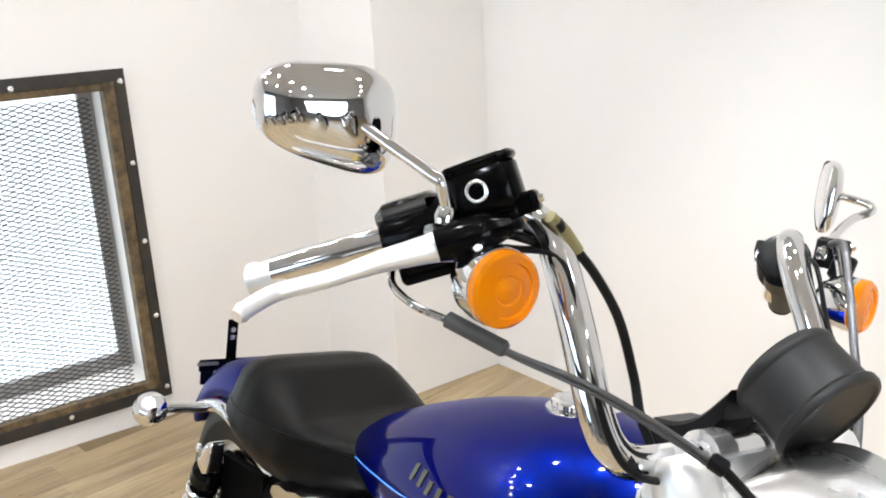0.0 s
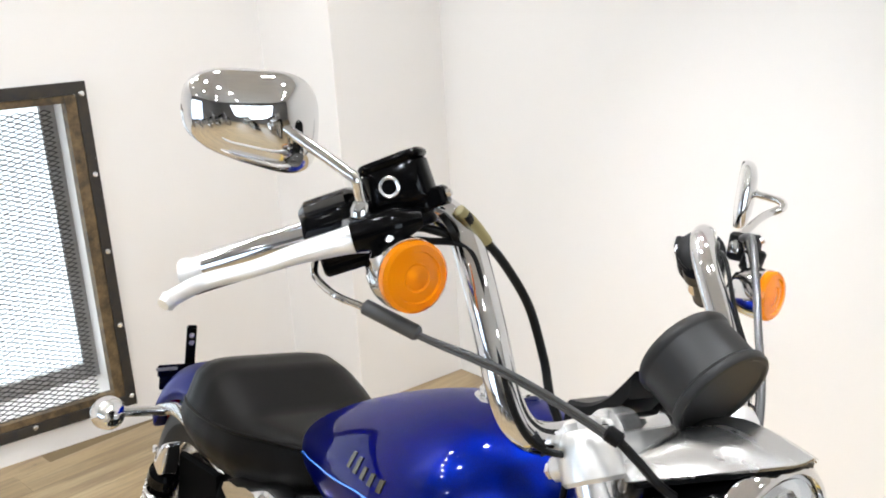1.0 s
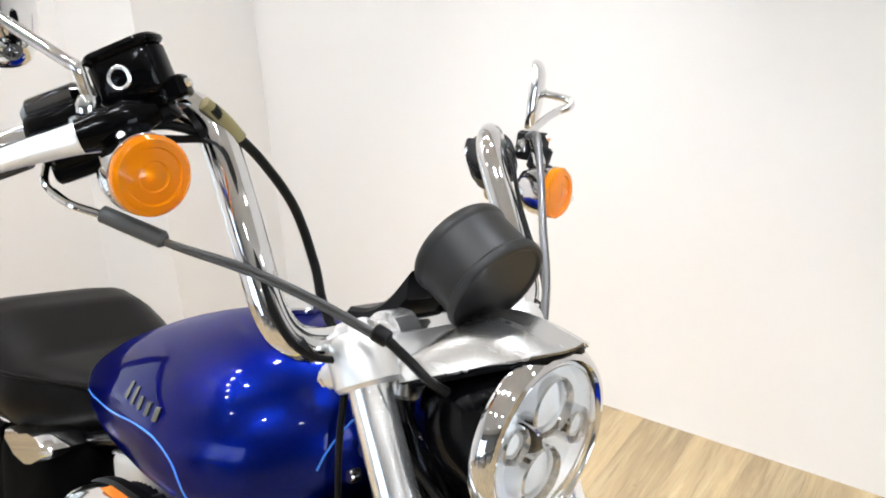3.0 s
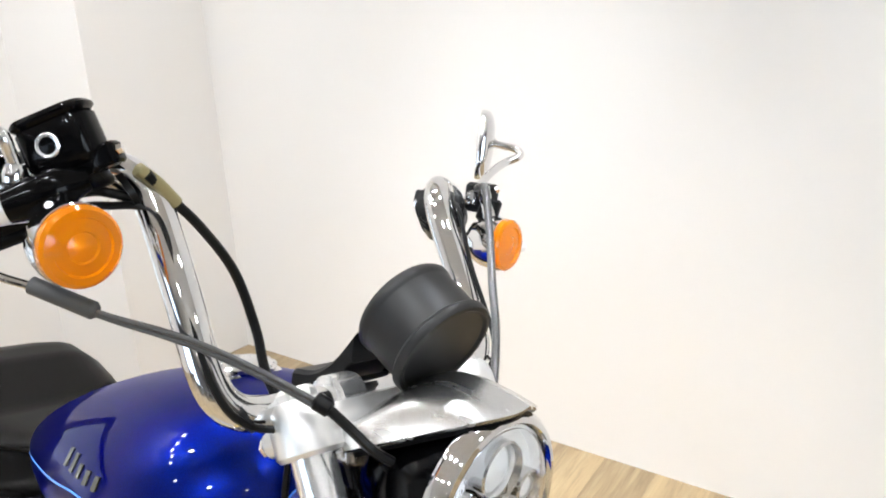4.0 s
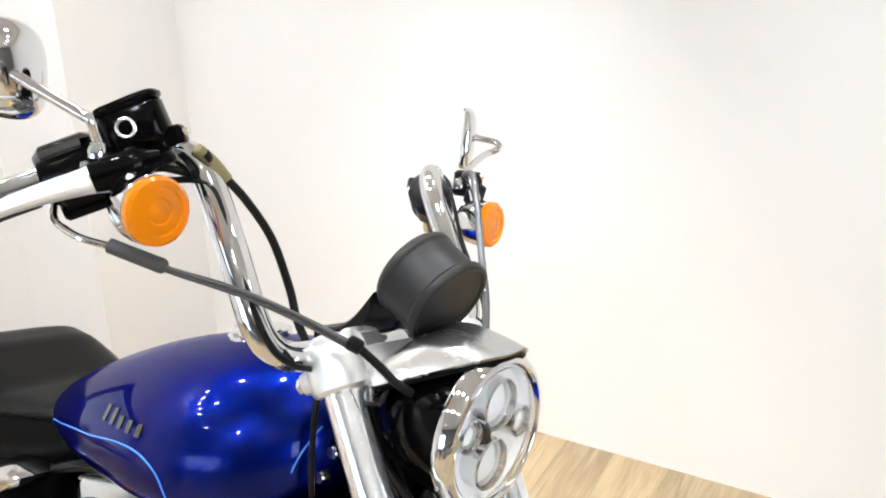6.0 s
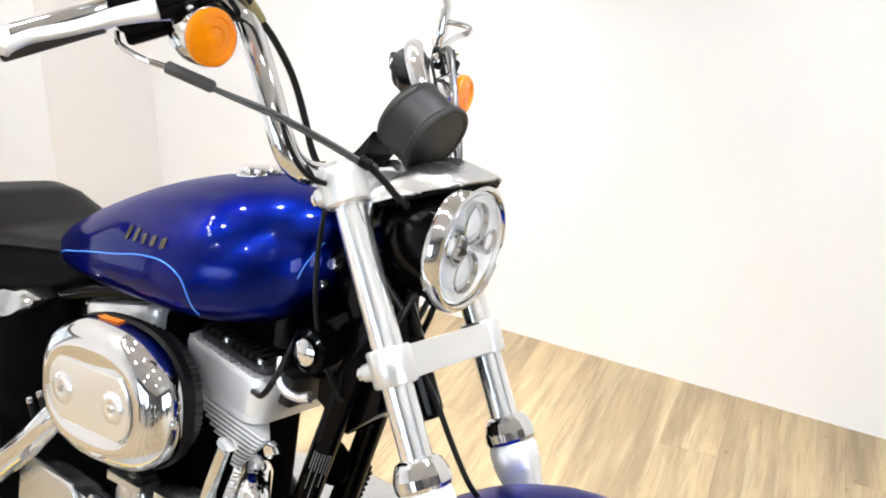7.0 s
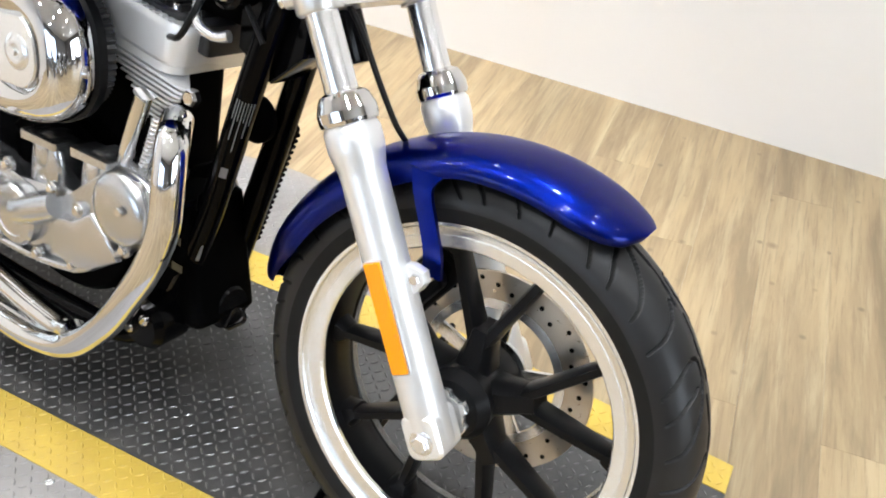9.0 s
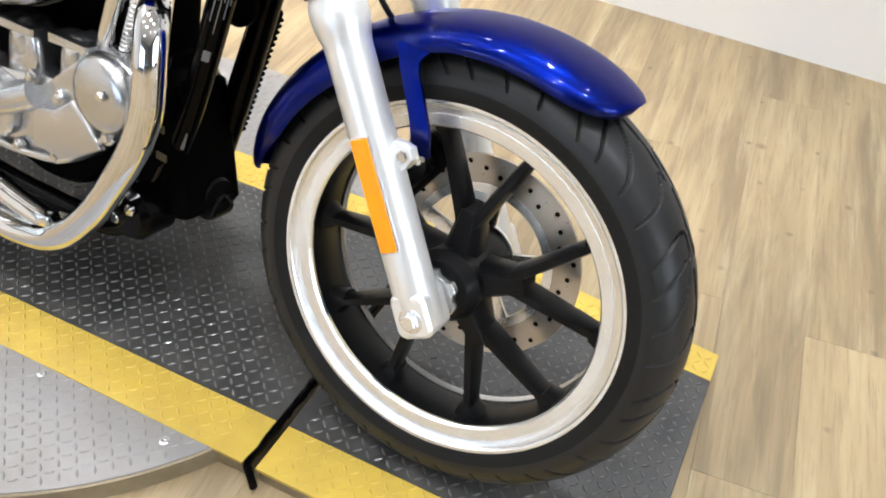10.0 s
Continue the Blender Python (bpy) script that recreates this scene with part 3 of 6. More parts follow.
def treads(x0, x1, y0, y1, keep):
    """Raised lozenges of tread plate, alternating in two directions."""
    g = Geo()
    step = 0.0168
    for i in range(int((x1 - x0) / step) + 1):
        for j in range(int((y1 - y0) / step) + 1):
            x, y = x0 + i * step, y0 + j * step
            if not keep(x, y):
                continue
            a = radians(45 if (i + j) % 2 else -45)
            ca, sa = math.cos(a), math.sin(a)
            base = len(g.v)
            for u, v, z in ((-0.0080, 0, 0), (0, -0.0026, 0), (0.0080, 0, 0), (0, 0.0026, 0), (-0.0046, 0, 0.0016), (0.0046, 0, 0.0016)):
                g.v.append(tuple(RUN @ Vector((x + u * ca - v * sa, y + u * sa + v * ca, z))))
            g.f += [(base, base + 1, base + 4), (base + 1, base + 5, base + 4), (base + 1, base + 2, base + 5), (base + 2, base + 3, base + 5), (base + 3, base + 4, base + 5), (base + 3, base, base + 4)]
    return g


def in_disc(x, y, r=TT_R - 0.012):
    return (x - c_run.x) ** 2 + (y - c_run.y) ** 2 < r * r and (x < X_S - 0.015 or not Y_A < y < Y_D)


def treadpart(geo, mat, parent, z):
    me = bpy.data.meshes.new("raised_treads")
    me.from_pydata(geo.v, [], geo.f)
    tagged(part("raised_treads", me, mat, parent, basis=Matrix.Translation((0, 0, z))), kind="stuff")


lx0, lx1 = c_run.x - TT_R, c_run.x + TT_R
treadpart(treads(lx0, lx1, c_run.y - TT_R, Y_A - 0.006, in_disc), GREYPLATE, table, 0.0)
treadpart(treads(lx0, lx1, Y_D + 0.01, c_run.y + TT_R, in_disc), GREYPLATE, table, 0.0)
treadpart(treads(lx0, lx1, Y_A + 0.012, Y_B - 0.005, in_disc), YELLOWPLATE, table, 0.0002)
treadpart(treads(lx0, lx1, Y_C + 0.012, Y_D - 0.005, in_disc), YELLOWPLATE, table, 0.0002)
treadpart(treads(lx0, lx1, Y_B + 0.012, Y_C - 0.005, in_disc), WORNBLACK, table, 0.0004)
always = lambda x, y: True
treadpart(treads(X_S + 0.04, X_F - 0.01, Y_A + 0.012, Y_B - 0.005, always), YELLOWPLATE, ext, 0.0016)
slope = lambda x: -0.043 * (x - X_S) / (X_F - X_S)
treadpart(treads(X_S + 0.04, X_F - 0.01, 0.25, Y_D - 0.005, lambda x, y: Y_C + slope(x) + 0.01 < y < Y_D + slope(x) * 1.4 - 0.012), YELLOWPLATE, ext, 0.0016)
treadpart(treads(X_S + 0.04, X_F - 0.01, Y_B + 0.012, Y_C - 0.005, lambda x, y: y < Y_C + slope(x) - 0.012), WORNBLACK, ext, 0.0018)
for bx, by in ((-0.557, -0.27), (-0.316, -0.262), (-0.80, -0.275), (-0.62, 0.47)):
    part("screw", Geo().lathe(pose(bx, by, 0.0), [(0.0075, 0), (0.0075, 0.0015), (0.0055, 0.0028), (0.0042, 0.0028), (0.0036, 0.0008)], 14), SATIN, table, basis=I4)

# ---------------------------------------------------------------- motorcycle
LEAN_F = Matrix(((0.99979, -0.00494, 0.02002), (0.0, 0.97089, 0.23952), (-0.02062, -0.23947, 0.97068))).to_4x4()
F = Matrix.Translation((0, 0, 0.303)) @ LEAN_F                      # front wheel and fork: x ahead, y to its left, origin at the axle
RAKE = radians(29.7)
STEER = Vector((-math.sin(RAKE), 0, math.cos(RAKE)))
PIVOT = Vector((-0.055, 0, 0))
B = F @ Matrix.Translation(PIVOT) @ Matrix.Rotation(radians(-5.0), 4, STEER) @ Matrix.Translation(-PIVOT)   # frame and engine
bike = thing("motorcycle", "blue cruiser motorcycle with chrome trim leaning on its side stand", "motorcycle", (-0.75, 0.1, 0.0))


def leg(s, y=0.0, off=0.0):
    """A point s metres up the fork from the axle, off metres ahead of it."""
    return Vector((-math.sin(RAKE) * s + math.cos(RAKE) * off, y, math.cos(RAKE) * s + math.sin(RAKE) * off))


def fork(s, y, off=0.0):
    m = along(leg(s, y, off), STEER, (0, 1, 0))
    return m




def right(x, y, z):
    """Local z to the machine's right, local y up, local x ahead."""
    return Matrix.Translation((x, y, z)) @ Matrix(((1, 0, 0), (0, 0, -1), (0, 1, 0))).to_4x4()


def bolt(m, r, h, parent, mat=CHROME, basis=B, name="bolt", hexagon=True):
    g = Geo().lathe(m, [(r, 0), (r, h * 0.7), (r * 0.8, h)], 6 if hexagon else 16)
    return part(name, g, mat, parent, basis=basis)


# -- front wheel
def tyre_mesh(R, half, rim_r, n=1800, sub=7):
    """A tyre with a dark side wall and a rounded tread that carries long hooked grooves, ten to the turn, the two halves staggered."""
    side_h = R - rim_r
    section = [(0.90, -0.12), (0.94, 0.0), (0.975, 0.12), (1.0, 0.27), (0.985, 0.41), (0.925, 0.56), (0.79, 0.73), (0.56, 0.88), (0.28, 0.97), (0.0, 1.0)]
    fine = [p for p in spline([(y, r, 0) for y, r in section], sub)]
    prof = [(-p.x, p.y) for p in fine] + [(p.x, p.y) for p in reversed(fine[:-1])]
    py, ph = np.array([p[0] for p in prof]), np.array([p[1] for p in prof])
    step = np.hypot(np.diff(py * half), np.diff(ph * side_h))
    arc = np.concatenate([[0.0], np.cumsum(step)])
    arc = np.abs(arc - arc[len(prof) // 2])                         # metres from the crown
    period = 2 * math.pi * 0.302 / 10
    th = 2 * math.pi * np.arange(n) / n
    u = np.where(py[None, :] < 0, -th[:, None] * 0.302, -th[:, None] * 0.302 + period / 2)
    v = np.broadcast_to(arc[None, :], u.shape)
    gap = np.full(u.shape, 1.0)
    for line in ([(0.034, 0.070), (0.020, 0.052), (0.008, 0.036), (0.001, 0.020), (0.004, 0.011), (0.014, 0.007), (0.032, 0.010), (0.060, 0.021), (0.088, 0.036), (0.108, 0.053), (0.117, 0.070)],
                 [(0.034, 0.022), (0.041, 0.031), (0.048, 0.042), (0.060, 0.056), (0.068, 0.070)],
                 [(0.120, 0.012), (0.138, 0.022), (0.152, 0.040), (0.162, 0.070)],
                 [(0.050, 0.004), (0.095, 0.002), (0.130, 0.006)]):
        pts = [p for p in spline([(a, b, 0) for a, b in line], 3)]
        for p, q in zip(pts, pts[1:]):
            d = np.array([q.x - p.x, q.y - p.y])
            du = (u - p.x + period / 2) % period - period / 2
            t = np.clip((du * d[0] + (v - p.y) * d[1]) / (d @ d), 0, 1)
            gap = np.minimum(gap, np.hypot(du - t * d[0], v - p.y - t * d[1]))
    cut = np.clip((0.0024 - gap) / 0.0009, 0, 1) * np.clip((0.0705 - v) / 0.003, 0, 1)
    r = rim_r + side_h * ph[None, :] - 0.0055 * cut
    co = np.stack([r * np.cos(th)[:, None], np.broadcast_to(py * half, r.shape), r * np.sin(th)[:, None]], axis=-1).reshape(-1, 3)
    kk = len(prof)
    me = bpy.data.meshes.new("tyre")
    i, j = np.meshgrid(np.arange(n), np.arange(kk - 1), indexing="ij")
    nxt = (i + 1) % n
    quads = np.stack([i * kk + j, i * kk + j + 1, nxt * kk + j + 1, nxt * kk + j], axis=-1).reshape(-1, 4)
    me.from_pydata(co.tolist(), [], quads.tolist())
    me.materials.append(RUBBER)
    me.materials.append(SIDEWALL)
    low = 0.5 * (ph[:-1] + ph[1:]) < 0.25
    # groove faces also take the darker sidewall rubber: their shade is coloured in
    deep = 0.25 * (cut[:, :-1] + cut[:, 1:] + np.roll(cut, -1, 0)[:, :-1] + np.roll(cut, -1, 0)[:, 1:]) > 0.3
    me.polygons.foreach_set("material_index", (deep | low[None, :]).astype(np.int32).ravel())
    me.shade_smooth()
    me.set_sharp_from_angle(angle=radians(38))
    return me


WHEEL_Z = Matrix.Rotation(radians(90), 4, "X")                      # lathe axis along -y


def cast_wheel(parent, basis, R, half, rim_r, disc_side, phase=0.0):
    wheel = part("wheel", Geo().ringloop(WHEEL_Z, [(rim_r - 0.018, -0.045), (rim_r - 0.018, 0.045), (rim_r - 0.026, 0.045), (rim_r - 0.034, 0.02), (rim_r - 0.034, -0.02), (rim_r - 0.026, -0.045)], 96),
                 SATINBLACK, parent, "satin black cast wheel with machined rim", basis)
    part("tyre", tyre_mesh(R, half, rim_r, *((1800, 7) if half < 0.06 else (360, 3))), RUBBER, wheel, "black road tyre with curved grooves", sharp=50)
    for sgn in (1, -1):
        g = Geo()
        prof = [(rim_r + 0.001, 0.049), (rim_r - 0.002, 0.0525), (rim_r - 0.006, 0.0522), (rim_r - 0.0085, 0.0500), (rim_r - 0.0095, 0.0478), (rim_r - 0.013, 0.0462), (rim_r - 0.019, 0.0450), (rim_r - 0.0200, 0.0462), (rim_r - 0.034, 0.0452), (rim_r - 0.0365, 0.042), (rim_r - 0.034, 0.034), (rim_r - 0.010, 0.034), (rim_r, 0.040)]
        g.ringloop(WHEEL_Z, [(r, sgn * h) for r, h in prof], 120)
        part("rim_lip", g, MACHINED, wheel, "bright machined rim lip")
    g = Geo().lathe(WHEEL_Z, [(0.030, -0.066), (0.045, -0.060), (0.050, -0.045), (0.046, -0.02), (0.046, 0.02), (0.050, 0.045), (0.040, 0.062), (0.030, 0.066)], 40)
    part("hub", g, SATINBLACK, wheel)
    for i in range(5):
        a = phase + i * 2 * math.pi / 5
        g = Geo()
        apex = 0.104
        def pt(r, t, y=0.0):
            return Vector((r * math.cos(t), y, r * math.sin(t)))
        def arm(path, w0, w1, d0, d1):
            rings = []
            for n_, p in enumerate(path):
                f = n_ / (len(path) - 1)
                t = (path[min(n_ + 1, len(path) - 1)] - path[max(n_ - 1, 0)]).normalized()
                side = Vector((0, 1, 0)).cross(t).normalized()
                w, d = w0 + (w1 - w0) * f, d0 + (d1 - d0) * f
                rings.append([p + side * w * x + Vector((0, 1, 0)) * d * y for x, y in ((-1, -0.55), (-0.6, -1), (0.6, -1), (1, -0.55), (1, 0.55), (0.6, 1), (-0.6, 1), (-1, 0.55))])
            g.rings(rings)
        arm([pt(0.030, a), pt(0.05, a), pt(0.072, a), pt(apex - 0.006, a)], 0.0255, 0.0150, 0.034, 0.022)
        for sgn in (1, -1):
            end = a + sgn * 0.315
            s0, s1 = pt(apex - 0.026, a + sgn * 0.085), pt(rim_r - 0.03, end)
            arm([s0.lerp(s1, f_ / 4) for f_ in range(5)], 0.0090, 0.0074, 0.022, 0.016)
            foot = [pt(rim_r - 0.052, end), pt(rim_r - 0.031, end)]
            arm(foot, 0.009, 0.022, 0.017, 0.020)
        part("spoke", g, SATINBLACK, wheel)
    y = disc_side
    g = Geo().ringloop(WHEEL_Z, [(0.146, -y - 0.0025), (0.146, -y + 0.0025), (0.106, -y + 0.0025), (0.106, -y - 0.0025)], 96)
    disc = part("brake_disc", g, DISC, wheel, "drilled steel brake disc")
    g = Geo()
    for i in range(36):
        a = i * 2 * math.pi / 36
        r = 0.118 + 0.016 * (i % 3) / 2 + 0.002
        for sy in (1, -1):
            m = Matrix.Translation((r * math.cos(a), y + sy * 0.0026, r * math.sin(a))) @ WHEEL_Z
            g.lathe(m, [(0.0035, -0.0002), (0.0035, 0.0002)], 10)
    tagged(part("drill_hole", g, GLOSSBLACK, disc), kind="stuff")
    g = Geo()
    g.ringloop(WHEEL_Z, [(0.107, -y - 0.003), (0.107, -y + 0.003), (0.094, -y + 0.003), (0.094, -y - 0.003)], 72)
    for i in range(5):
        a = i * 2 * math.pi / 5 + 0.3
        mid = Matrix.Rotation(-a, 4, "Y") @ Matrix.Translation((0.070, y, 0)) @ WHEEL_Z
        g.block(mid, 0.062, 0.020, 0.006, 0.004, 0.001)
    g.ringloop(WHEEL_Z, [(0.052, -y - 0.003), (0.052, -y + 0.003), (0.034, -y + 0.003), (0.034, -y - 0.003)], 48)
    part("disc_carrier", g, SATIN, disc)
    return wheel


RIM_R = 0.2425
cast_wheel(bike, F, 0.3075, 0.0565, RIM_R, 0.062, radians(90 + 1))
g = Geo().lathe(Matrix.Translation((0, -0.078, 0)) @ WHEEL_Z, [(0.016, -0.02), (0.016, 0.035)], 20)
axle = part("axle", g, SATIN, bike, basis=F)
g = Geo()
nut = []
for j in range(48):
    a = 2 * math.pi * j / 48
    nut.append(((0.034 if (j // 4) % 2 else 0.028) * math.cos(a), (0.034 if (j // 4) % 2 else 0.028) * math.sin(a)))
g.slab(Matrix.Translation((0, -0.072, 0)) @ WHEEL_Z, nut, -0.004, 0.006, 0.001)
part("notched_washer", g, SATIN, axle)

# -- fork
LEG_Y = 0.111
for y in (-LEG_Y, LEG_Y):
    sg = -1 if y < 0 else 1
    g = Geo().lathe(fork(0.0, y), [(0.0195, 0.36), (0.0195, 0.745)], 28)
    part("fork_tube", g, POLISHED, bike, "polished chrome fork tube", F)
    g = Geo().lathe(fork(0.0, y), [(0.012, -0.030), (0.024, -0.028), (0.0275, -0.02), (0.0278, 0.05), (0.0278, 0.20), (0.0278, 0.312), (0.0284, 0.322), (0.0318, 0.336), (0.0334, 0.346), (0.0334, 0.366), (0.029, 0.376)], 32)
    low = part("fork_leg", g, LEGPAINT, bike, "satin aluminium lower fork leg", F)
    g = Geo().lathe(fork(0.0, y), [(0.0300, 0.372), (0.0338, 0.3745), (0.0352, 0.379), (0.0352, 0.390), (0.0300, 0.404), (0.0270, 0.408), (0.0205, 0.411)], 32)
    part("dust_cover", g, CHROME, low, "bevelled chrome dust cover", F, sharp=12)
    # axle lug with pinch bolt
    g = Geo().slab(right(0.003, y + 0.0, -0.004) @ pose(0, 0, 0, 0, 0, 29.7), rrect(0.050, 0.058, 0.012), -0.0275, 0.0265, 0.005)
    part("axle_lug", g, LEGPAINT, low, basis=F)
    bolt(right(0.005, y - 0.024, -0.008), 0.0115, 0.010, low, SATIN, F)
    bolt(right(0.005, y - 0.0245, -0.008), 0.0165, 0.003, low, SATIN, F, "washer", False)
    # fender lug
    lug = [(0.010, -0.034), (0.026, -0.030), (0.046, -0.010), (0.052, 0.004), (0.046, 0.016), (0.030, 0.019), (0.010, 0.014)]
    g = Geo().slab(right(leg(0.2).x, y * 0.97, leg(0.2).z), lug, -0.009, 0.007, 0.003)
    part("fender_lug", g, LEGPAINT, low, basis=F)
    bolt(right(leg(0.2).x + 0.038, y * 0.97 - 0.006, leg(0.2).z + 0.004), 0.0075, 0.006, low, CHROME, F)
    if sg < 0:
        g = Geo().slab(along(leg(0.148, y - 0.0285), (0, -1, 0), STEER), rrect(0.021, 0.136, 0.002), -0.001, 0.004, 0.001)
        refl = part("reflector", g, ORANGE, low, "orange stick-on side reflector", F)
        g = Geo().slab(along(leg(0.148, y - 0.0265), (0, -1, 0), STEER), rrect(0.025, 0.141, 0.003), -0.003, 0.003, 0.001)
        part("backing", g, SATIN, refl, basis=F)
# lower triple clamp
g = Geo()
g.block(fork(0.522, 0, 0.004), 0.036, 0.205, 0.040, 0.006, 0.004)
for y in (-LEG_Y, LEG_Y):
    g.lathe(fork(0.522, y), [(0.0255, -0.023), (0.0275, -0.020), (0.0275, 0.020), (0.0255, 0.023)], 28)
    s = -1 if y < 0 else 1
    g.tube([leg(0.522, y + s * 0.005, -0.018), leg(0.522, y + s * 0.010, -0.036)], [0.014, 0.0105], 14, 2)
lower_clamp = part("lower_clamp", g, CLAMP, bike, "satin silver lower fork clamp", F)
for y in (-LEG_Y - 0.010, LEG_Y + 0.010):
    bolt(along(leg(0.522, y, -0.036), leg(0, 0, -1)), 0.0085, 0.007, lower_clamp, SATIN, F)
# upper clamp
g = Geo()
g.block(fork(0.748, 0, -0.012), 0.060, 0.20, 0.026, 0.02, 0.006)
for y in (-LEG_Y, LEG_Y):
    s = -1 if y < 0 else 1
    g.lathe(fork(0.748, y), [(0.0265, -0.026), (0.0295, -0.022), (0.0295, 0.006), (0.027, 0.016), (0.022, 0.022)], 28)
    g.tube([leg(0.742, y + s * 0.006, -0.015), leg(0.740, y + s * 0.014, -0.034)], [0.017, 0.011], 14, 3)
    g.lathe(fork(0.768, y), [(0.018, 0), (0.018, 0.009), (0.014, 0.013)], 6)
upper_clamp = part("upper_clamp", g, CLAMP, bike, "silver cast upper fork clamp with cap bolts", F)
for y in (-LEG_Y - 0.014, LEG_Y + 0.014):
    bolt(along(leg(0.740, y, -0.034), leg(0, 0, -1)), 0.0085, 0.006, upper_clamp, CHROME, F)
g = Geo().lathe(along(leg(0.50, 0, -0.055), STEER), [(0.026, -0.06), (0.030, -0.05), (0.030, 0.22), (0.026, 0.235)], 24)
part("steering_head", g, GLOSSBLACK, bike, basis=F)

# -- front fender
def fender_rings(R, half, drop, a0, a1, n, tip0=0.1, tip1=0.1, k=15, thick=0.003, fore=None):
    rings = []
    for i in range(n + 1):
        f = i / n
        a = a0 + (a1 - a0) * f
        nose = math.sqrt(1 - (1 - min(1.0, f / tip0)) ** 2)
        w = half * min(0.30 + 0.70 * nose, ((1 - f) / tip1 + 0.03) ** 0.5 if 1 - f < tip1 else 1.0)
        dr = (drop if fore is None else fore + (drop - fore) * min(1.0, max(0.0, (f - 0.34) / 0.26))) * min(0.25 + 0.75 * nose, ((1 - f) / tip1 + 0.05) ** 0.6 if 1 - f < tip1 else 1.0)
        outer = []
        for j in range(k):
            b = math.pi * j / (k - 1)
            c, s = math.cos(b), math.sin(b)
            outer.append((w * math.copysign(abs(c) ** 0.8, c), R - dr * (1 - s ** 0.85)))
        inner = [(y * (1 - thick / max(w, 0.01)), r - thick) for y, r in reversed(outer)]
        rings.append([(r * math.cos(a), y, r * math.sin(a)) for y, r in outer + inner])
    return rings


g = Geo().rings(fender_rings(0.336, 0.074, 0.050, radians(62.0), radians(176), 72, 0.13, 0.18, fore=0.033))
fender = part("front_fender", g, BLUE, bike, "glossy blue front fender", F, sharp=60)
for y in (-0.076, 0.076):
    g = Geo()
    path = [Vector((-0.096, y * 0.93, 0.290)), Vector((-0.094, y * 1.02, 0.27)), Vector((-0.078, y * 1.04, 0.235)), Vector((-0.062, y * 1.06, 0.200)), Vector((-0.056, y * 1.06, 0.172))]
    rings = []
    for i, p in enumerate(spline(path, 5)):
        w = 0.0125 + 0.010 * max(0.0, 1 - i / 6) ** 2
        rings.append([p + Vector((dx, dy, 0)) for dx, dy in ((-w, -0.003), (w, -0.003), (w, 0.003), (-w, 0.003))])
    g.rings(rings)
    part("fender_bracket", g, BLUE, fender, basis=F)

# -- brake caliper on the far leg
g = Geo()
g.slab(right(-0.125, 0.085, 0.085) @ pose(0, 0, 0, 0, 0, 58), rrect(0.115, 0.062, 0.02), -0.03, 0.03, 0.006)
g.slab(right(-0.125, 0.040, 0.085) @ pose(0, 0, 0, 0, 0, 58), rrect(0.085, 0.045, 0.015), -0.012, 0.012, 0.004)
cal = part("brake_caliper", g, SATINBLACK, bike, "black front brake caliper", F)
bolt(right(-0.105, 0.028, 0.115), 0.009, 0.008, cal, SATIN, F)
bolt(right(-0.15, 0.028, 0.07), 0.009, 0.008, cal, SATIN, F)

# -- headlight, visor
HL = Vector((-0.262, 0.0, 0.595))
HAX = Vector((0.97, 0.0, -0.045)).normalized()
m = along(HL, HAX)
g = Geo().lathe(m, [(0.02, -0.115), (0.045, -0.105), (0.066, -0.075), (0.078, -0.03), (0.080, 0.0)], 48)
head = part("headlight", g, GLOSSBLACK, bike, "round chrome-ringed LED headlight", F)
g = Geo().ringloop(m, [(0.079, 0.002), (0.0868, 0.003), (0.0880, 0.008), (0.0865, 0.017), (0.0820, 0.0225), (0.0770, 0.0235), (0.0735, 0.020), (0.0715, 0.010), (0.076, 0.0)], 72)
part("chrome_ring", g, CHROME, head, "chrome trim ring", F)
g = Geo().lathe(m, [(0.0735, 0.016), (0.068, 0.006), (0.05, 0.001), (0.0001, -0.001)], 48, cap0=False)
part("reflector_bowl", g, LED, head, basis=F)
for dx, dy, r in ((0.0, 0.032, 0.028), (0.0, -0.032, 0.028), (0.046, 0.006, 0.018), (-0.046, 0.006, 0.018)):
    mm = m @ pose(dx, dy, 0.006)
    g = Geo().ringloop(mm, [(r, -0.012), (r, 0.013), (r - 0.0015, 0.015), (r - 0.003, 0.013), (r - 0.005, -0.012)], 32)
    part("led_pod", g, CHROME, head, basis=F)
    g = Geo().lathe(mm, [(r - 0.0045, -0.006), (r - 0.007, 0.004), (r * 0.5, 0.009), (0.001, 0.0105)], 24)
    part("led_lens", g, LED, head, basis=F)
g = Geo().lathe(m, [(0.0001, 0.033), (0.02, 0.0325), (0.045, 0.0305), (0.064, 0.0265), (0.0712, 0.0205), (0.0712, 0.0185), (0.064, 0.0245), (0.045, 0.0285), (0.02, 0.0305), (0.0001, 0.031)], 48)
part("front_glass", g, GLASS, head, "clear front lens", F).visible_shadow = False
# visor: silver hood over the lamp
def hood(u, v, drop=0.0):
    """A point of the brow-like visor: u across, v from the rear to the front edge."""
    x = -0.385 + v * (0.163 - 0.115 * u * u)
    z = 0.645 + 0.056 * math.sin(min(1.0, v * 1.5) * math.pi / 2) - 0.014 * v ** 3 - (0.058 - 0.006 * v) * abs(u) ** 2.1 + 0.004 * max(0.0, 1 - abs(u) * 7)
    return Vector((x - drop * 0.3, u * (0.074 + 0.022 * v), z - drop))


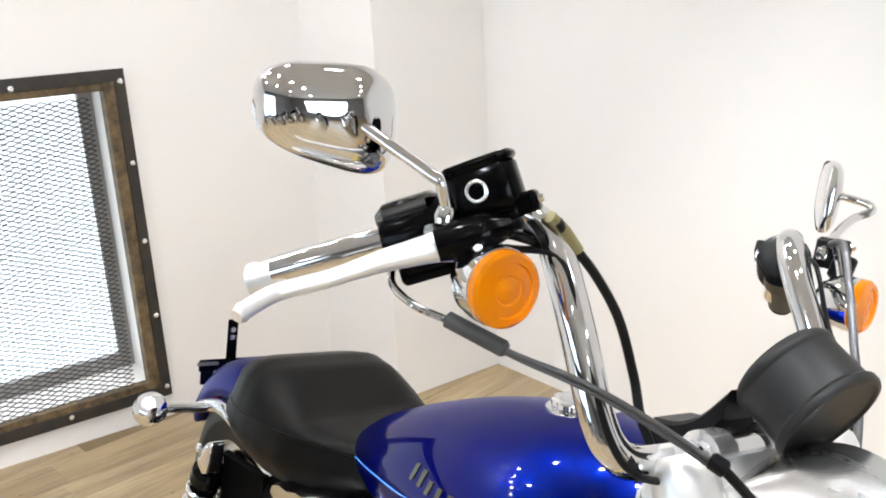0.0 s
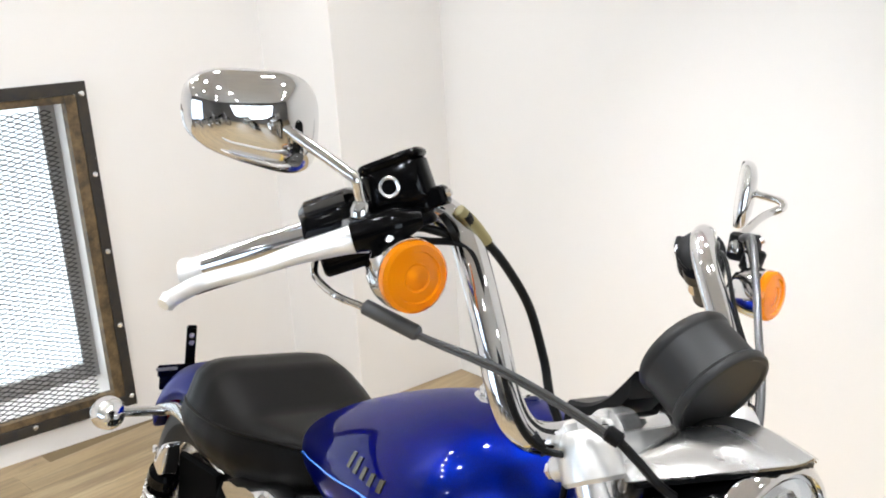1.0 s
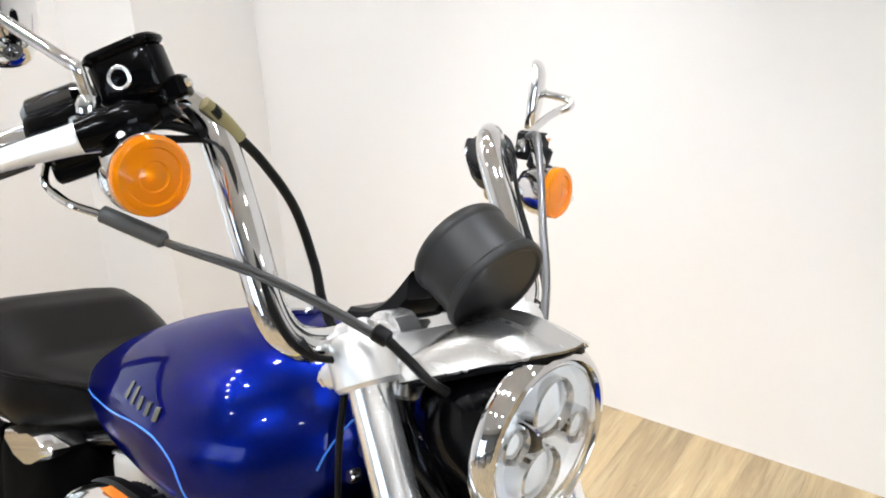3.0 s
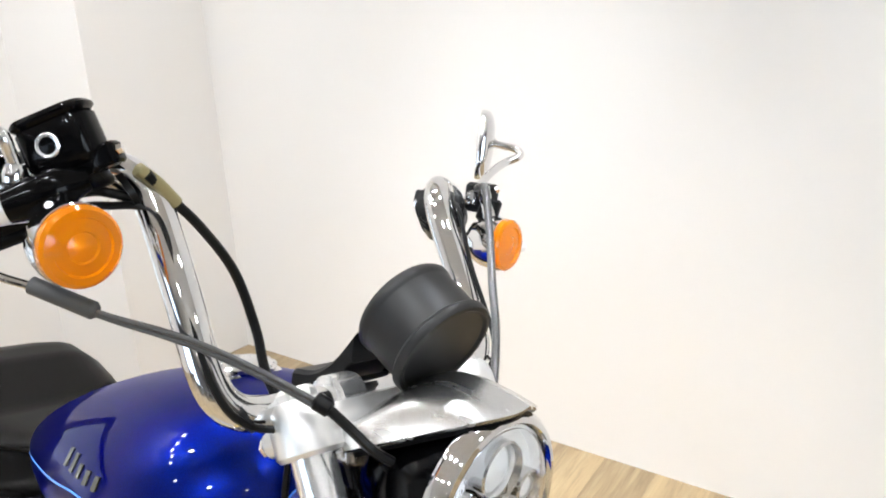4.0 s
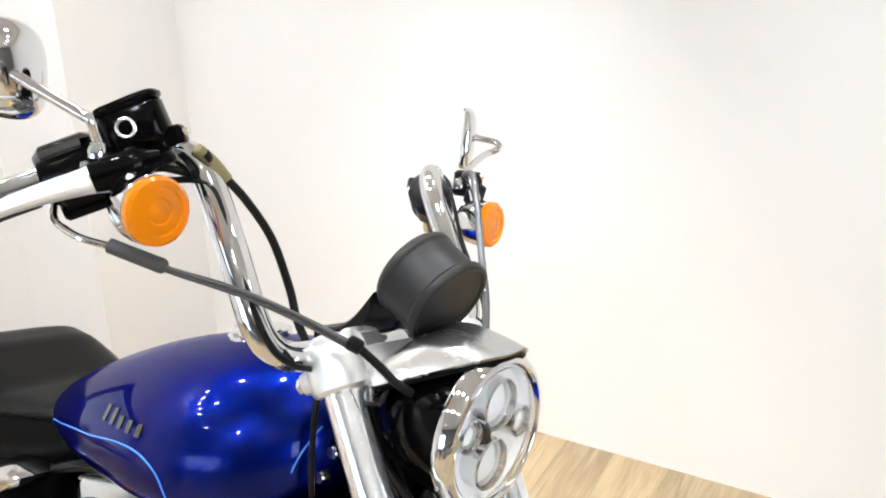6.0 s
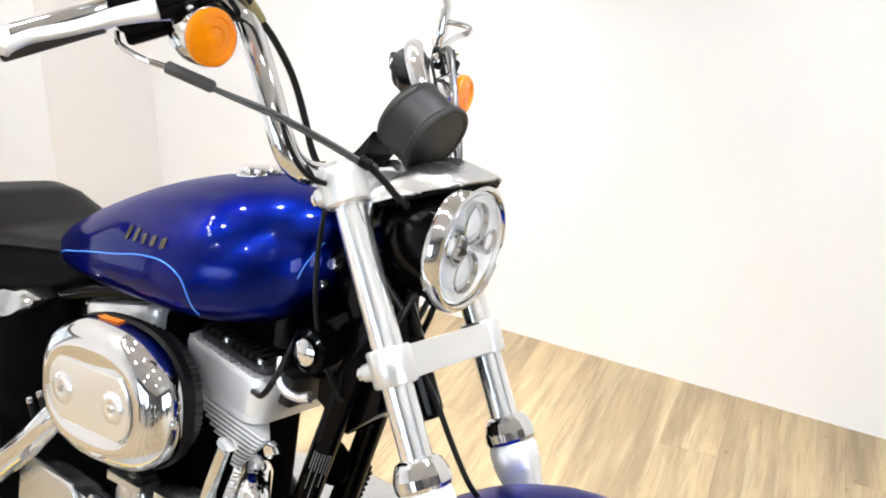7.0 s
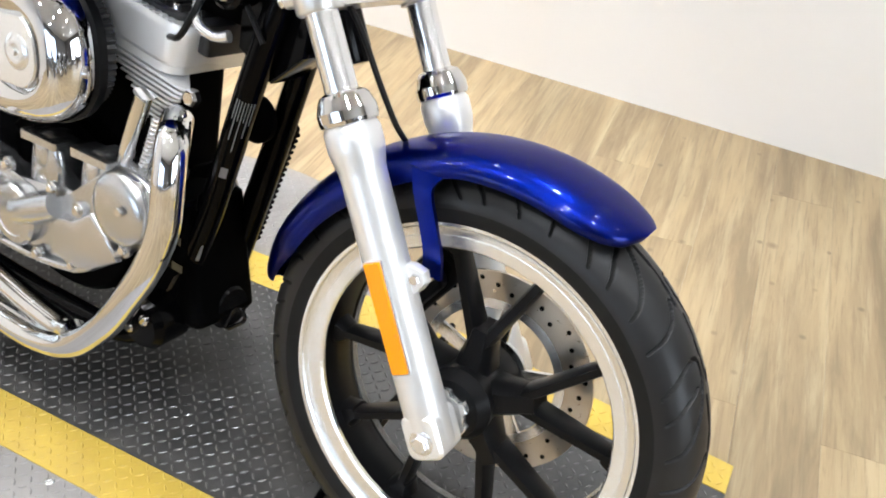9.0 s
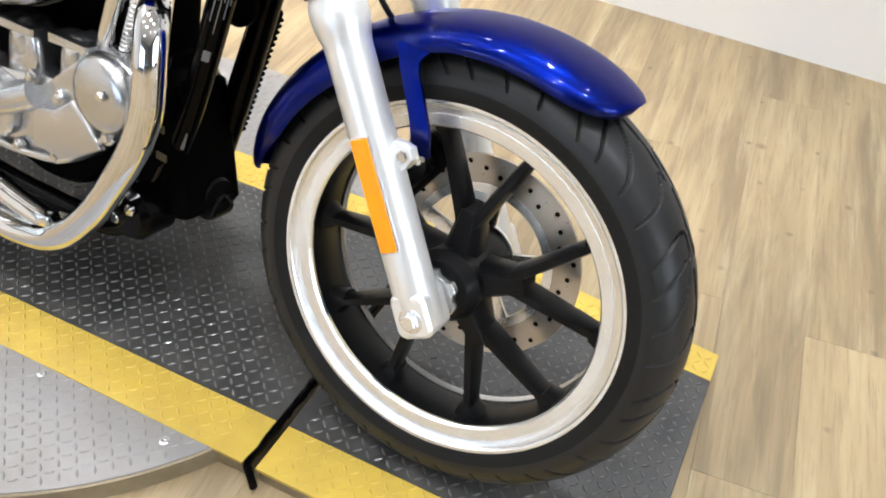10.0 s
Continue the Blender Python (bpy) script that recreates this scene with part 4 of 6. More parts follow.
rings = []
for i in range(17):
    v = i / 16
    us = [-1 + 2 * j / 20 for j in range(21)]
    rings.append([hood(u, v) for u in us] + [hood(u * 0.985, v, 0.003) for u in reversed(us)])
visor = part("headlight_visor", Geo().rings(rings), BRUSHED, bike, "satin silver visor over the headlight", F, sharp=30)
rings = []
for i in range(17):
    v = 0.04 + 0.955 * i / 16
    us = [-0.95 + 1.9 * j / 20 for j in range(21)]
    rings.append([hood(u, v, 0.0050) for u in us] + [hood(u, v, 0.0090) for u in reversed(us)])
part("visor_lining", Geo().rings(rings), SATINBLACK, visor, "black underside", F)
g = Geo().block(Matrix.Translation((-0.395, 0, 0.615)), 0.05, 0.10, 0.04, 0.015, 0.006)
part("visor_mount", g, SATIN, visor, basis=F)
g = Geo().lathe(along((-0.315, 0.058, 0.668), (0.1, 0.45, 1)), [(0.017, 0), (0.019, 0.004), (0.016, 0.010), (0.010, 0.012)], 20)
part("rubber_plug", g, GLOSSBLACK, visor, basis=F)

# -- speedometer
GC = Vector((-0.345, 0.0, 0.729))
GAX = Vector((-0.88, 0.0, 0.47)).normalized()
m = along(GC, GAX) @ Matrix.Scale(0.89, 4)
g = Geo().lathe(m, [(0.001, -0.034), (0.050, -0.034), (0.0535, -0.0365), (0.0575, -0.036), (0.0595, -0.033), (0.0595, -0.027), (0.0570, -0.0245), (0.0555, -0.023), (0.0555, 0.022), (0.0562, 0.0235), (0.0578, 0.026), (0.0578, 0.032), (0.055, 0.036)], 56)
speedo = part("speedometer", g, WRINKLE, bike, "black round speedometer can seen from below", F)
g = Geo().lathe(m, [(0.0545, 0.0365), (0.0535, 0.0375), (0.001, 0.0375)], 40)
part("dial", g, GLOSSBLACK, speedo, basis=F)
rings = []
for p in spline([(-0.400, 0, 0.700), (-0.425, 0, 0.668), (-0.450, 0, 0.651), (-0.478, 0, 0.645)], 5):
    rings.append([p + Vector((0, y, z)) for y, z in ((-0.032, -0.012), (-0.032, 0.010), (-0.028, 0.014), (0.028, 0.014), (0.032, 0.010), (0.032, -0.012), (0.028, -0.015), (-0.028, -0.015))])
part("gauge_bracket", Geo().rings(rings), SATINBLACK, speedo, "black curved gauge bracket", F)

# -- handlebar
BAR = [(-0.398, 0, 0.655), (-0.398, -0.07, 0.655), (-0.398, -0.135, 0.657), (-0.402, -0.166, 0.666), (-0.414, -0.182, 0.692), (-0.447, -0.190, 0.760),
       (-0.480, -0.196, 0.818), (-0.494, -0.204, 0.838), (-0.510, -0.224, 0.848), (-0.528, -0.252, 0.840), (-0.575, -0.305, 0.806), (-0.655, -0.366, 0.759)]
FAR_BAR = [(-0.625, 0.366, 0.748), (-0.583, 0.303, 0.790), (-0.546, 0.250, 0.826), (-0.530, 0.224, 0.834), (-0.515, 0.205, 0.825), (-0.499, 0.195, 0.805), (-0.463, 0.189, 0.752),
           (-0.424, 0.182, 0.692), (-0.406, 0.166, 0.666), (-0.398, 0.135, 0.657), (-0.398, 0.07, 0.655)]
whole = FAR_BAR + BAR
bar = part("handlebar", Geo().tube(whole, 0.0155, 20, 6), CHROME, bike, "chrome high-rise handlebar", F)
for y in (-0.045, 0.045):
    g = Geo()
    g.lathe(Matrix.Translation((-0.398, y, 0.618)), [(0.021, 0), (0.020, 0.022), (0.017, 0.030)], 20)
    g.lathe(along((-0.398, y - 0.016, 0.655), (0, 1, 0)), [(0.018, 0), (0.023, 0.002), (0.023, 0.030), (0.018, 0.032)], 24)
    part("riser", g, SATIN, bar, "silver handlebar riser", F)


def mirrored(p, s):
    return Vector((p[0], p[1] * s, p[2]))


def side_controls(s):
    """Grip, lever, switch housing, mirror and turn signal; s = 1 for the machine's right."""
    def P(x, y, z):
        return mirrored((x, y, z), s)
    a, b = (P(-0.535, -0.262, 0.834), P(-0.672, -0.379, 0.745)) if s > 0 else (P(-0.556, -0.258, 0.815), P(-0.628, -0.392, 0.733))
    ax = (b - a).normalized()
    m = along(a, ax)
    L = (b - a).length
    # grip
    prof = [(0.0165, L * 0.36), (0.0185, L * 0.37)]
    for i in range(14 if s < 0 else 0):
        h = L * (0.38 + 0.58 * i / 14)
        prof += [(0.0175, h), (0.0175, h + 0.006), (0.0165, h + 0.0065), (0.0165, h + 0.0075)]
    if s > 0:
        prof = [(0.0150, L * 0.36), (0.0170, L * 0.37), (0.0160, L * 0.42), (0.0160, L * 0.96)]
    prof += [(0.0180, L * 0.975), (0.0180, L), (0.015, L + 0.002)]
    grip = part("grip", Geo().lathe(m, prof, 24), CLAMP if s > 0 else RUBBER, bar, "silver ribbed throttle grip" if s > 0 else "black rubber grip", F)
    if s > 0:
        low = [a.lerp(b, q_) + Vector((0.003, 0.0, -0.0085)) for q_ in (0.40, 0.55, 0.75, 0.97)]
        part("grip_rubber", Geo().tube(low, 0.0115, 16, 3), RUBBER, grip, "black rubber inlay", F)
    # switch housing
    hr = 0.027 if s > 0 else 0.0295
    g = Geo()
    g.lathe(m, [(0.022, L * 0.03), (hr, L * 0.05), (hr, L * 0.30), (hr - 0.003, L * 0.33), (0.018, L * 0.345)], 24)
    g.block(m @ pose(0, -0.012, L * 0.18), 0.038, 0.05, L * 0.26, 0.016, 0.008)
    if s > 0:
        g.block(m @ pose(0, -0.030, L * 0.16), 0.03, 0.022, L * 0.30, 0.006, 0.003)
    else:
        for q_ in (0.06, 0.13, 0.20, 0.27):
            g.lathe(m, [(0.027, L * q_), (0.0318, L * q_ + 0.002), (0.0322, L * q_ + 0.005), (0.027, L * q_ + 0.008)], 28)
        g.block(m @ pose(0.026, 0.012, L * 0.2), 0.022, 0.020, 0.030, 0.004, 0.002)
        g.block(m @ pose(-0.024, -0.014, L * 0.15), 0.020, 0.022, 0.026, 0.004, 0.002)
    housing = part("switch_housing", g, GLOSSBLACK if s > 0 else SATINBLACK, bar, "black switch housing", F)
    g = Geo().block(m @ pose(0.0, 0.020, L * 0.20), 0.040, 0.026, L * 0.30, 0.012, 0.010)
    part("housing_cap", g, SMOKE if s > 0 else GLOSSBLACK, housing, basis=F)
    bolt(m @ pose(0.028, 0.0, L * 0.1, 0, 90, 0), 0.006, 0.006, housing, SATIN, F)
    # lever clamp and lever
    fwd = P(0.062, -0.078, -0.006).normalized()
    g = Geo()
    if s > 0:
        g.lathe(m, [(0.019, -0.052), (0.022, -0.050), (0.022, -0.012), (0.019, -0.010)], 22)
    if s > 0:
        g.block(Matrix.Translation(a - ax * 0.024 + fwd * 0.022 - Vector((0, 0, 0.010))), 0.026, 0.026, 0.030, 0.007, 0.004)
    else:
        g.block(Matrix.Translation(P(-0.512, -0.288, 0.826)), 0.034, 0.034, 0.036, 0.008, 0.004)
    g.lathe(along(P(-0.491, -0.273, 0.798), (0.1, -0.2 * s, 1)), [(0.010, 0), (0.0135, 0.003), (0.0135, 0.028), (0.010, 0.031)], 20)
    clamp = part("lever_clamp", g, SATINBLACK, bar, "black lever clamp", F)
    piv = P(-0.493, -0.284, 0.826)
    if s > 0:
        root = spline([P(-0.476, -0.256, 0.842), P(-0.487, -0.272, 0.834), P(-0.500, -0.290, 0.823), P(-0.509, -0.303, 0.816)], 4)
        part("lever_shroud", Geo().tube(root, [0.008 + 0.0085 * min(1, k / 4) - 0.003 * max(0, k - 7) / 5 for k in range(len(root))], 16, 1), GLOSSBLACK, clamp, "black lever pivot body", F)
    path = [P(-0.504, -0.294, 0.819), P(-0.513, -0.307, 0.8125), P(-0.527, -0.342, 0.798), P(-0.542, -0.378, 0.780), P(-0.556, -0.412, 0.766), P(-0.554, -0.434, 0.756), P(-0.548, -0.450, 0.748)]
    rings = []
    pts = spline(path, 6)
    for i, p in enumerate(pts):
        f = i / (len(pts) - 1)
        t = (pts[min(i + 1, len(pts) - 1)] - pts[max(i - 1, 0)]).normalized()
        up = (Vector((0, 0, 1)) - t * t.z).normalized()
        sd = t.cross(up)
        h = (0.0150 - 0.0075 * min(1, f * 2.2)) if f < 0.93 else 0.0105 * (1 - (f - 0.93) / 0.14)
        w = 0.008 - 0.002 * f
        rings.append([p + up * h * math.sin(q) + sd * w * math.cos(q) for q in (2 * math.pi * j / 12 for j in range(12))])
    part("lever", Geo().rings(rings), LEGPAINT, clamp, "silver hand lever", F)
    bolt(along(piv + (P(0.016, -0.002, -0.006) if s > 0 else P(0.004, 0.0, 0.012)), (0.7, -0.5 * s, 0.4)), 0.0045, 0.005, clamp, SATIN, F)
    # mirror
    if s > 0:
        base, knee, mc = P(-0.512, -0.296, 0.846), P(-0.513, -0.306, 0.868), P(-0.598, -0.343, 0.905)
        stem = [base, base.lerp(knee, 0.5), knee, knee.lerp(mc, 0.12), knee.lerp(mc, 0.6), mc]
    else:
        base, mc = P(-0.514, -0.272, 0.830), P(-0.578, -0.382, 0.893)
        stem = [base, P(-0.524, -0.312, 0.852), P(-0.530, -0.350, 0.868), P(-0.522, -0.374, 0.880), P(-0.530, -0.378, 0.888), P(-0.555, -0.380, 0.891), mc]
    g = Geo().tube(stem, 0.0052, 12, 5)
    g.lathe(Matrix.Translation(base - Vector((0, 0, 0.012))), [(0.009, 0), (0.010, 0.006), (0.007, 0.014)], 16)
    g.ball(Matrix.Translation(mc), 0.0095)
    mirror = part("mirror", g, CHROME, bar, "chrome oval mirror on a thin stem", F)
    face = P(-0.90, 0.28, 0.10).normalized() if s > 0 else Vector((-0.80, -0.60, 0.0)).normalized()
    wide = P(-0.28, -0.92, -0.10).normalized() if s > 0 else Vector((-0.60, 0.80, 0.0))
    centre = P(-0.618, -0.357, 0.905) if s > 0 else P(-0.590, -0.385, 0.893)
    ex = (wide - face * wide.dot(face)).normalized()
    ez = face.cross(ex) * (1 if face.cross(ex).z > 0 else -1)
    rings = []
    thin = 1.0 if s > 0 else 0.45
    for d, sc in ((-0.030 * thin, 0.10), (-0.029 * thin, 0.35), (-0.025 * thin, 0.62), (-0.017 * thin, 0.84), (-0.006 * thin, 0.965), (0.004, 1.0), (0.008, 0.985), (0.009, 0.95)):
        ring = []
        for j in range(48):
            q = 2 * math.pi * j / 48
            c, n_ = math.cos(q), math.sin(q)
            x, z = 0.0625 * math.copysign(abs(c) ** 0.62, c), 0.044 * math.copysign(abs(n_) ** 0.66, n_)
            z *= 1.0 - 0.20 * (x / 0.0625)
            z += 0.009 * (x / 0.0625)
            ring.append(centre + face * d + ex * x * sc + ez * z * sc)
        rings.append(ring)
    part("mirror_shell", Geo().rings(rings, cap1=False), CHROME, mirror, "polished chrome mirror shell", F, sharp=60)
    part("mirror_glass", Geo().rings([[p - face * 0.002 for p in rings[-1]], [centre + (p - centre) * 0.9 + face * 0.001 for p in rings[-1]]]), CHROME, mirror, basis=F)
    # turn signal
    sc_ = P(-0.458, -0.275, 0.795) if s > 0 else P(-0.462, -0.270, 0.776)
    ax2 = Vector((1.0, -0.10 * s, 0.02)).normalized()
    ms = along(sc_, ax2) @ Matrix.Scale(0.88, 4)
    g = Geo().lathe(ms, [(0.001, -0.052), (0.014, -0.050), (0.027, -0.040), (0.0345, -0.022), (0.0365, -0.006), (0.0365, 0.004), (0.0345, 0.006)], 40)
    g.tube([sc_ - ax2 * 0.02 + Vector((0, 0, 0.03)), sc_ - ax2 * 0.022 + Vector((-0.012, 0, 0.036 if s > 0 else 0.065))], 0.008, 12, 2)
    sig = part("turn_signal", g, CHROME, bar, "chrome bullet turn signal with amber lens", F)
    g = Geo().lathe(ms, [(0.0352, 0.003), (0.0362, 0.006), (0.0355, 0.013), (0.032, 0.0165), (0.0255, 0.0175), (0.0245, 0.0150), (0.014, 0.0165), (0.0125, 0.0150), (0.006, 0.0165), (0.0001, 0.017)], 48, cap0=False)
    part("amber_lens", g, AMBER, sig, "amber plastic lens with concentric rings", F).visible_shadow = False
    g = Geo().lathe(ms, [(0.0355, 0.001), (0.0315, -0.008), (0.026, -0.016), (0.018, -0.022), (0.010, -0.026), (0.0001, -0.028)], 13, cap0=False)
    part("bulb_reflector", g, FACETS, sig, basis=F, sharp=4)
    g = Geo().lathe(ms, [(0.001, -0.010), (0.006, -0.007), (0.007, 0.002), (0.004, 0.008), (0.0001, 0.009)], 14)
    part("bulb", g, WARMBULB, sig, basis=F)


side_controls(1)
side_controls(-1)
# brake master cylinder on the right
rc = Vector((-0.508, -0.262, 0.868))
mr = along(rc + Vector((-0.002, -0.002, 0.003)), (-0.38, -0.28, 0.88), (0.72, 0.53, 0.44)) @ Matrix.Scale(0.81, 4)
g = Geo()
g.block(mr @ pose(0, 0, -0.008), 0.046, 0.074, 0.050, 0.016, 0.006)
g.block(mr @ pose(0, 0, -0.036), 0.030, 0.062, 0.020, 0.008, 0.004)
g.block(mr @ pose(0, 0.034, -0.034), 0.026, 0.030, 0.022, 0.006, 0.003)
res = part("brake_reservoir", g, GLOSSBLACK, bar, "gloss black brake fluid reservoir", F)
g = Geo().block(mr @ pose(0, 0, 0.019), 0.050, 0.078, 0.010, 0.018, 0.004)
part("reservoir_lid", g, GLOSSBLACK, res, basis=F)
for y in (-0.029, 0.029):
    bolt(mr @ pose(0.012, y, 0.0225), 0.0035, 0.002, res, SATIN, F, "screw", False)
eye_m = mr @ pose(0.0225, -0.004, -0.008, 0, 90, 0)
g = Geo().ringloop(eye_m, [(0.0085, 0.0), (0.0120, 0.0), (0.0120, 0.0012), (0.0108, 0.002), (0.0085, 0.0014)], 28)
part("sight_glass", g, SATIN, res, "round sight glass", F)
bolt(mr @ pose(0.006, 0.050, -0.034, -90, 0, 0), 0.005, 0.005, res, CHROME, F)

# -- cables and hoses
def cable(name, points, r, mat, label="", basis=F, n=10, sub=8):
    return part(name, Geo().tube(points, r, n, sub), mat, bike, label, basis)


hose = cable("brake_hose", [(-0.470, -0.212, 0.848), (-0.474, -0.192, 0.832), (-0.468, -0.160, 0.805), (-0.462, -0.125, 0.765), (-0.447, -0.108, 0.715), (-0.425, -0.106, 0.672), (-0.37, -0.09, 0.60), (-0.31, -0.03, 0.50)], 0.0045, HOSE, "black rubber brake hose")
part("hose_sleeve", Geo().tube([(-0.474, -0.218, 0.851), (-0.473, -0.200, 0.840), (-0.471, -0.182, 0.824)], 0.0058, 12, 4), BRASSY, hose, basis=F)
cable("throttle_cable", [(-0.578, -0.296, 0.782), (-0.560, -0.304, 0.770), (-0.530, -0.299, 0.760), (-0.505, -0.284, 0.755)], 0.0036, CHROME, "bent chrome throttle cable ferrule")
THROTTLE = [(-0.508, -0.285, 0.756), (-0.458, -0.252, 0.741), (-0.425, -0.212, 0.729), (-0.398, -0.184, 0.717), (-0.360, -0.155, 0.700), (-0.324, -0.132, 0.683)]
tc = cable("throttle_cable", THROTTLE, 0.0024, CABLE, "grey braided throttle cable")
part("idle_cable", Geo().tube([Vector(p) + Vector((-0.001, 0.0, -0.0046 * min(1.0, k / 2))) for k, p in enumerate(THROTTLE)], 0.0022, 10, 8), CABLE, tc, basis=F)
part("cable_collar", Geo().lathe(along((-0.334, -0.138, 0.688), (0.80, 0.50, -0.38)), [(0.005, 0), (0.0075, 0.002), (0.0075, 0.014), (0.005, 0.016)], 16), SATINBLACK, tc, basis=F)
cable("throttle_hose", [(-0.324, -0.132, 0.683), (-0.308, -0.120, 0.668), (-0.296, -0.106, 0.652), (-0.290, -0.088, 0.640)], 0.0044, HOSE, "black cable hose behind the fork")
part("rubber_boot", Geo().lathe(along((-0.507, -0.284, 0.756), Vector((-0.458, -0.252, 0.741)) - Vector((-0.507, -0.284, 0.756))), [(0.004, 0), (0.0072, 0.002), (0.0074, 0.055), (0.005, 0.058)], 18), BOOT, tc, basis=F)
for s in (1, -1):
    for k, (d, r) in enumerate(((0.0, 0.0042), (0.011, 0.0034))):
        pts = [(-0.520, -0.250, 0.824 - d), (-0.500, -0.228, 0.829 - d), (-0.478 + d, -0.203, 0.815), (-0.445 + d, -0.196, 0.755), (-0.408 + d, -0.186, 0.686), (-0.392 + d, -0.160, 0.656), (-0.385 + d, -0.10, 0.645), (-0.39, -0.04, 0.63)]
        cable("wiring_sleeve", [mirrored(p, s) - Vector((0.012 if s < 0 and p[2] > 0.7 else 0.0, 0, 0)) for p in pts], r if s > 0 else r * 0.8, HOSE, "black wiring sleeve along the bar")
for q, bp in enumerate(((-0.395, -0.157, 0.660), (-0.492, -0.214, 0.832), (-0.392, 0.160, 0.655))):
    part("cable_tie", Geo().ringloop(along(bp, (0.2, 0.5 if q < 2 else -0.5, 0.4)), [(0.0145, -0.003), (0.0165, -0.003), (0.0165, 0.003), (0.0145, 0.003)], 18), SATINBLACK, bike, basis=F)
cable("clutch_cable", [(-0.504, 0.266, 0.838), (-0.486, 0.256, 0.843), (-0.470, 0.242, 0.832), (-0.440, 0.217, 0.788), (-0.410, 0.190, 0.743), (-0.380, 0.166, 0.695), (-0.357, 0.140, 0.640), (-0.33, 0.10, 0.55), (-0.36, 0.06, 0.40)], 0.0046, CABLE, "grey clutch cable")
cable("speed_sensor_wire", [(-0.30, -0.055, 0.47), (-0.262, -0.060, 0.452), (-0.225, -0.062, 0.42), (-0.195, -0.045, 0.36), (-0.172, -0.03, 0.315), (-0.156, -0.016, 0.290)], 0.0038, HOSE, "thin black wire down to the fender")
cable("frame_wire", [(-0.412, -0.085, 0.640), (-0.415, -0.085, 0.56), (-0.410, -0.08, 0.48), (-0.395, -0.07, 0.42), (-0.36, -0.06, 0.36)], 0.0034, HOSE, basis=F)
cable("loom", [(-0.30, 0.0, 0.56), (-0.315, -0.02, 0.49), (-0.335, -0.025, 0.455), (-0.36, -0.01, 0.46)], 0.006, HOSE, basis=F)
cable("loom", [(-0.29, 0.03, 0.56), (-0.30, 0.03, 0.49), (-0.32, 0.035, 0.44), (-0.345, 0.03, 0.40)], 0.0045, HOSE, basis=F)

# -- tank
TANK = [(-1.062, 0.420, 0.396, 0.028), (-1.035, 0.442, 0.380, 0.060), (-0.98, 0.475, 0.374, 0.088), (-0.90, 0.516, 0.376, 0.115), (-0.80, 0.560, 0.384, 0.143), (-0.70, 0.595, 0.394, 0.163),
        (-0.62, 0.614, 0.403, 0.174), (-0.555, 0.621, 0.412, 0.172), (-0.50, 0.618, 0.428, 0.152), (-0.46, 0.606, 0.447, 0.119), (-0.432, 0.585, 0.472, 0.078), (-0.418, 0.555, 0.505, 0.034)]
TANK_FINE = [spline([(t[0], t[k], 0) for t in TANK], 8) for k in (1, 2, 3)]
TANK_X, TANK_COLS = [p.x for p in TANK_FINE[0]], [[p.y for p in line] for line in TANK_FINE]


def tank_at(x):
    return tuple(float(np.interp(x, TANK_X, col)) for col in TANK_COLS)


def tank_point(x, a, off=0.0):
    zt, zb, w = tank_at(x)
    zc = zb + 0.40 * (zt - zb)
    c, s = math.cos(a), math.sin(a)
    h = zt - zc if s > 0 else zc - zb
    return Vector((x, (w + off) * math.copysign(abs(c) ** (1.0 if s > 0 else 0.78), c), zc + (h + off) * math.copysign(abs(s) ** (1.06 if s > 0 else 0.6), s)))


tank_spine = spline([(t[0], 0, 0) for t in TANK], 4)
rings = [[tank_point(p.x, 2 * math.pi * j / 64) for j in range(64)] for p in tank_spine]
tank = part("fuel_tank", Geo().rings(rings), BLUE, bike, "glossy metallic blue fuel tank", B, sharp=70)


def tank_side(x, z):
    """The point of the right flank at x and height z."""
    zt, zb, w = tank_at(x)
    zc = zb + 0.40 * (zt - zb)
    h = zt - zc if z > zc else zc - zb
    s = max(-0.999, min(0.999, (z - zc) / h))
    sn = math.copysign(abs(s) ** (1 / (1.06 if z > zc else 0.6)), s)
    a = math.pi - math.asin(sn)
    return tank_point(x, a, 0.0)


for pts in ([(-0.998, 0.392), (-0.990, 0.404), (-0.960, 0.416), (-0.912, 0.429), (-0.83, 0.452), (-0.748, 0.472), (-0.676, 0.491), (-0.631, 0.499), (-0.604, 0.500), (-0.584, 0.496), (-0.567, 0.487), (-0.556, 0.470), (-0.552, 0.452), (-0.552, 0.438)],
            [(-0.430, 0.560), (-0.433, 0.540), (-0.438, 0.512)]):
    part("pinstripe", Geo().tube([tank_side(p.x, p.z) for p in spline([(x, 0, z) for x, z in pts], 6)], 0.0012, 8, 1), PIN, tank, "light blue pinstripe", B)
for k in range(3, 8):
    x0, w, h = -0.798 + 0.0252 * k, 0.0105, (0.0185 if k in (0, 3, 4) else 0.0140)
    z0 = 0.491 + 0.128 * (x0 + 0.800)
    quad = [tank_side(x0, z0), tank_side(x0 + w, z0 + 0.0024), tank_side(x0 + w, z0 + h + 0.0024), tank_side(x0, z0 + h)]
    part("badge_bar", Geo().rings([[q + Vector((0, -0.0016, 0)) for q in quad], [q + Vector((0, 0.0010, 0)) for q in quad]]), DECAL, tank, basis=B)
m = Matrix.Translation((-0.612, 0.0, 0.613)) @ pose(0, 0, 0, 0, -4, 0)
cap_o = [((0.0375 if (j // 3) % 2 else 0.0345) * math.cos(2 * math.pi * j / 60), (0.0375 if (j // 3) % 2 else 0.0345) * math.sin(2 * math.pi * j / 60)) for j in range(60)]
g = Geo().lathe(m, [(0.043, -0.004), (0.043, 0.001), (0.036, 0.003)], 40)
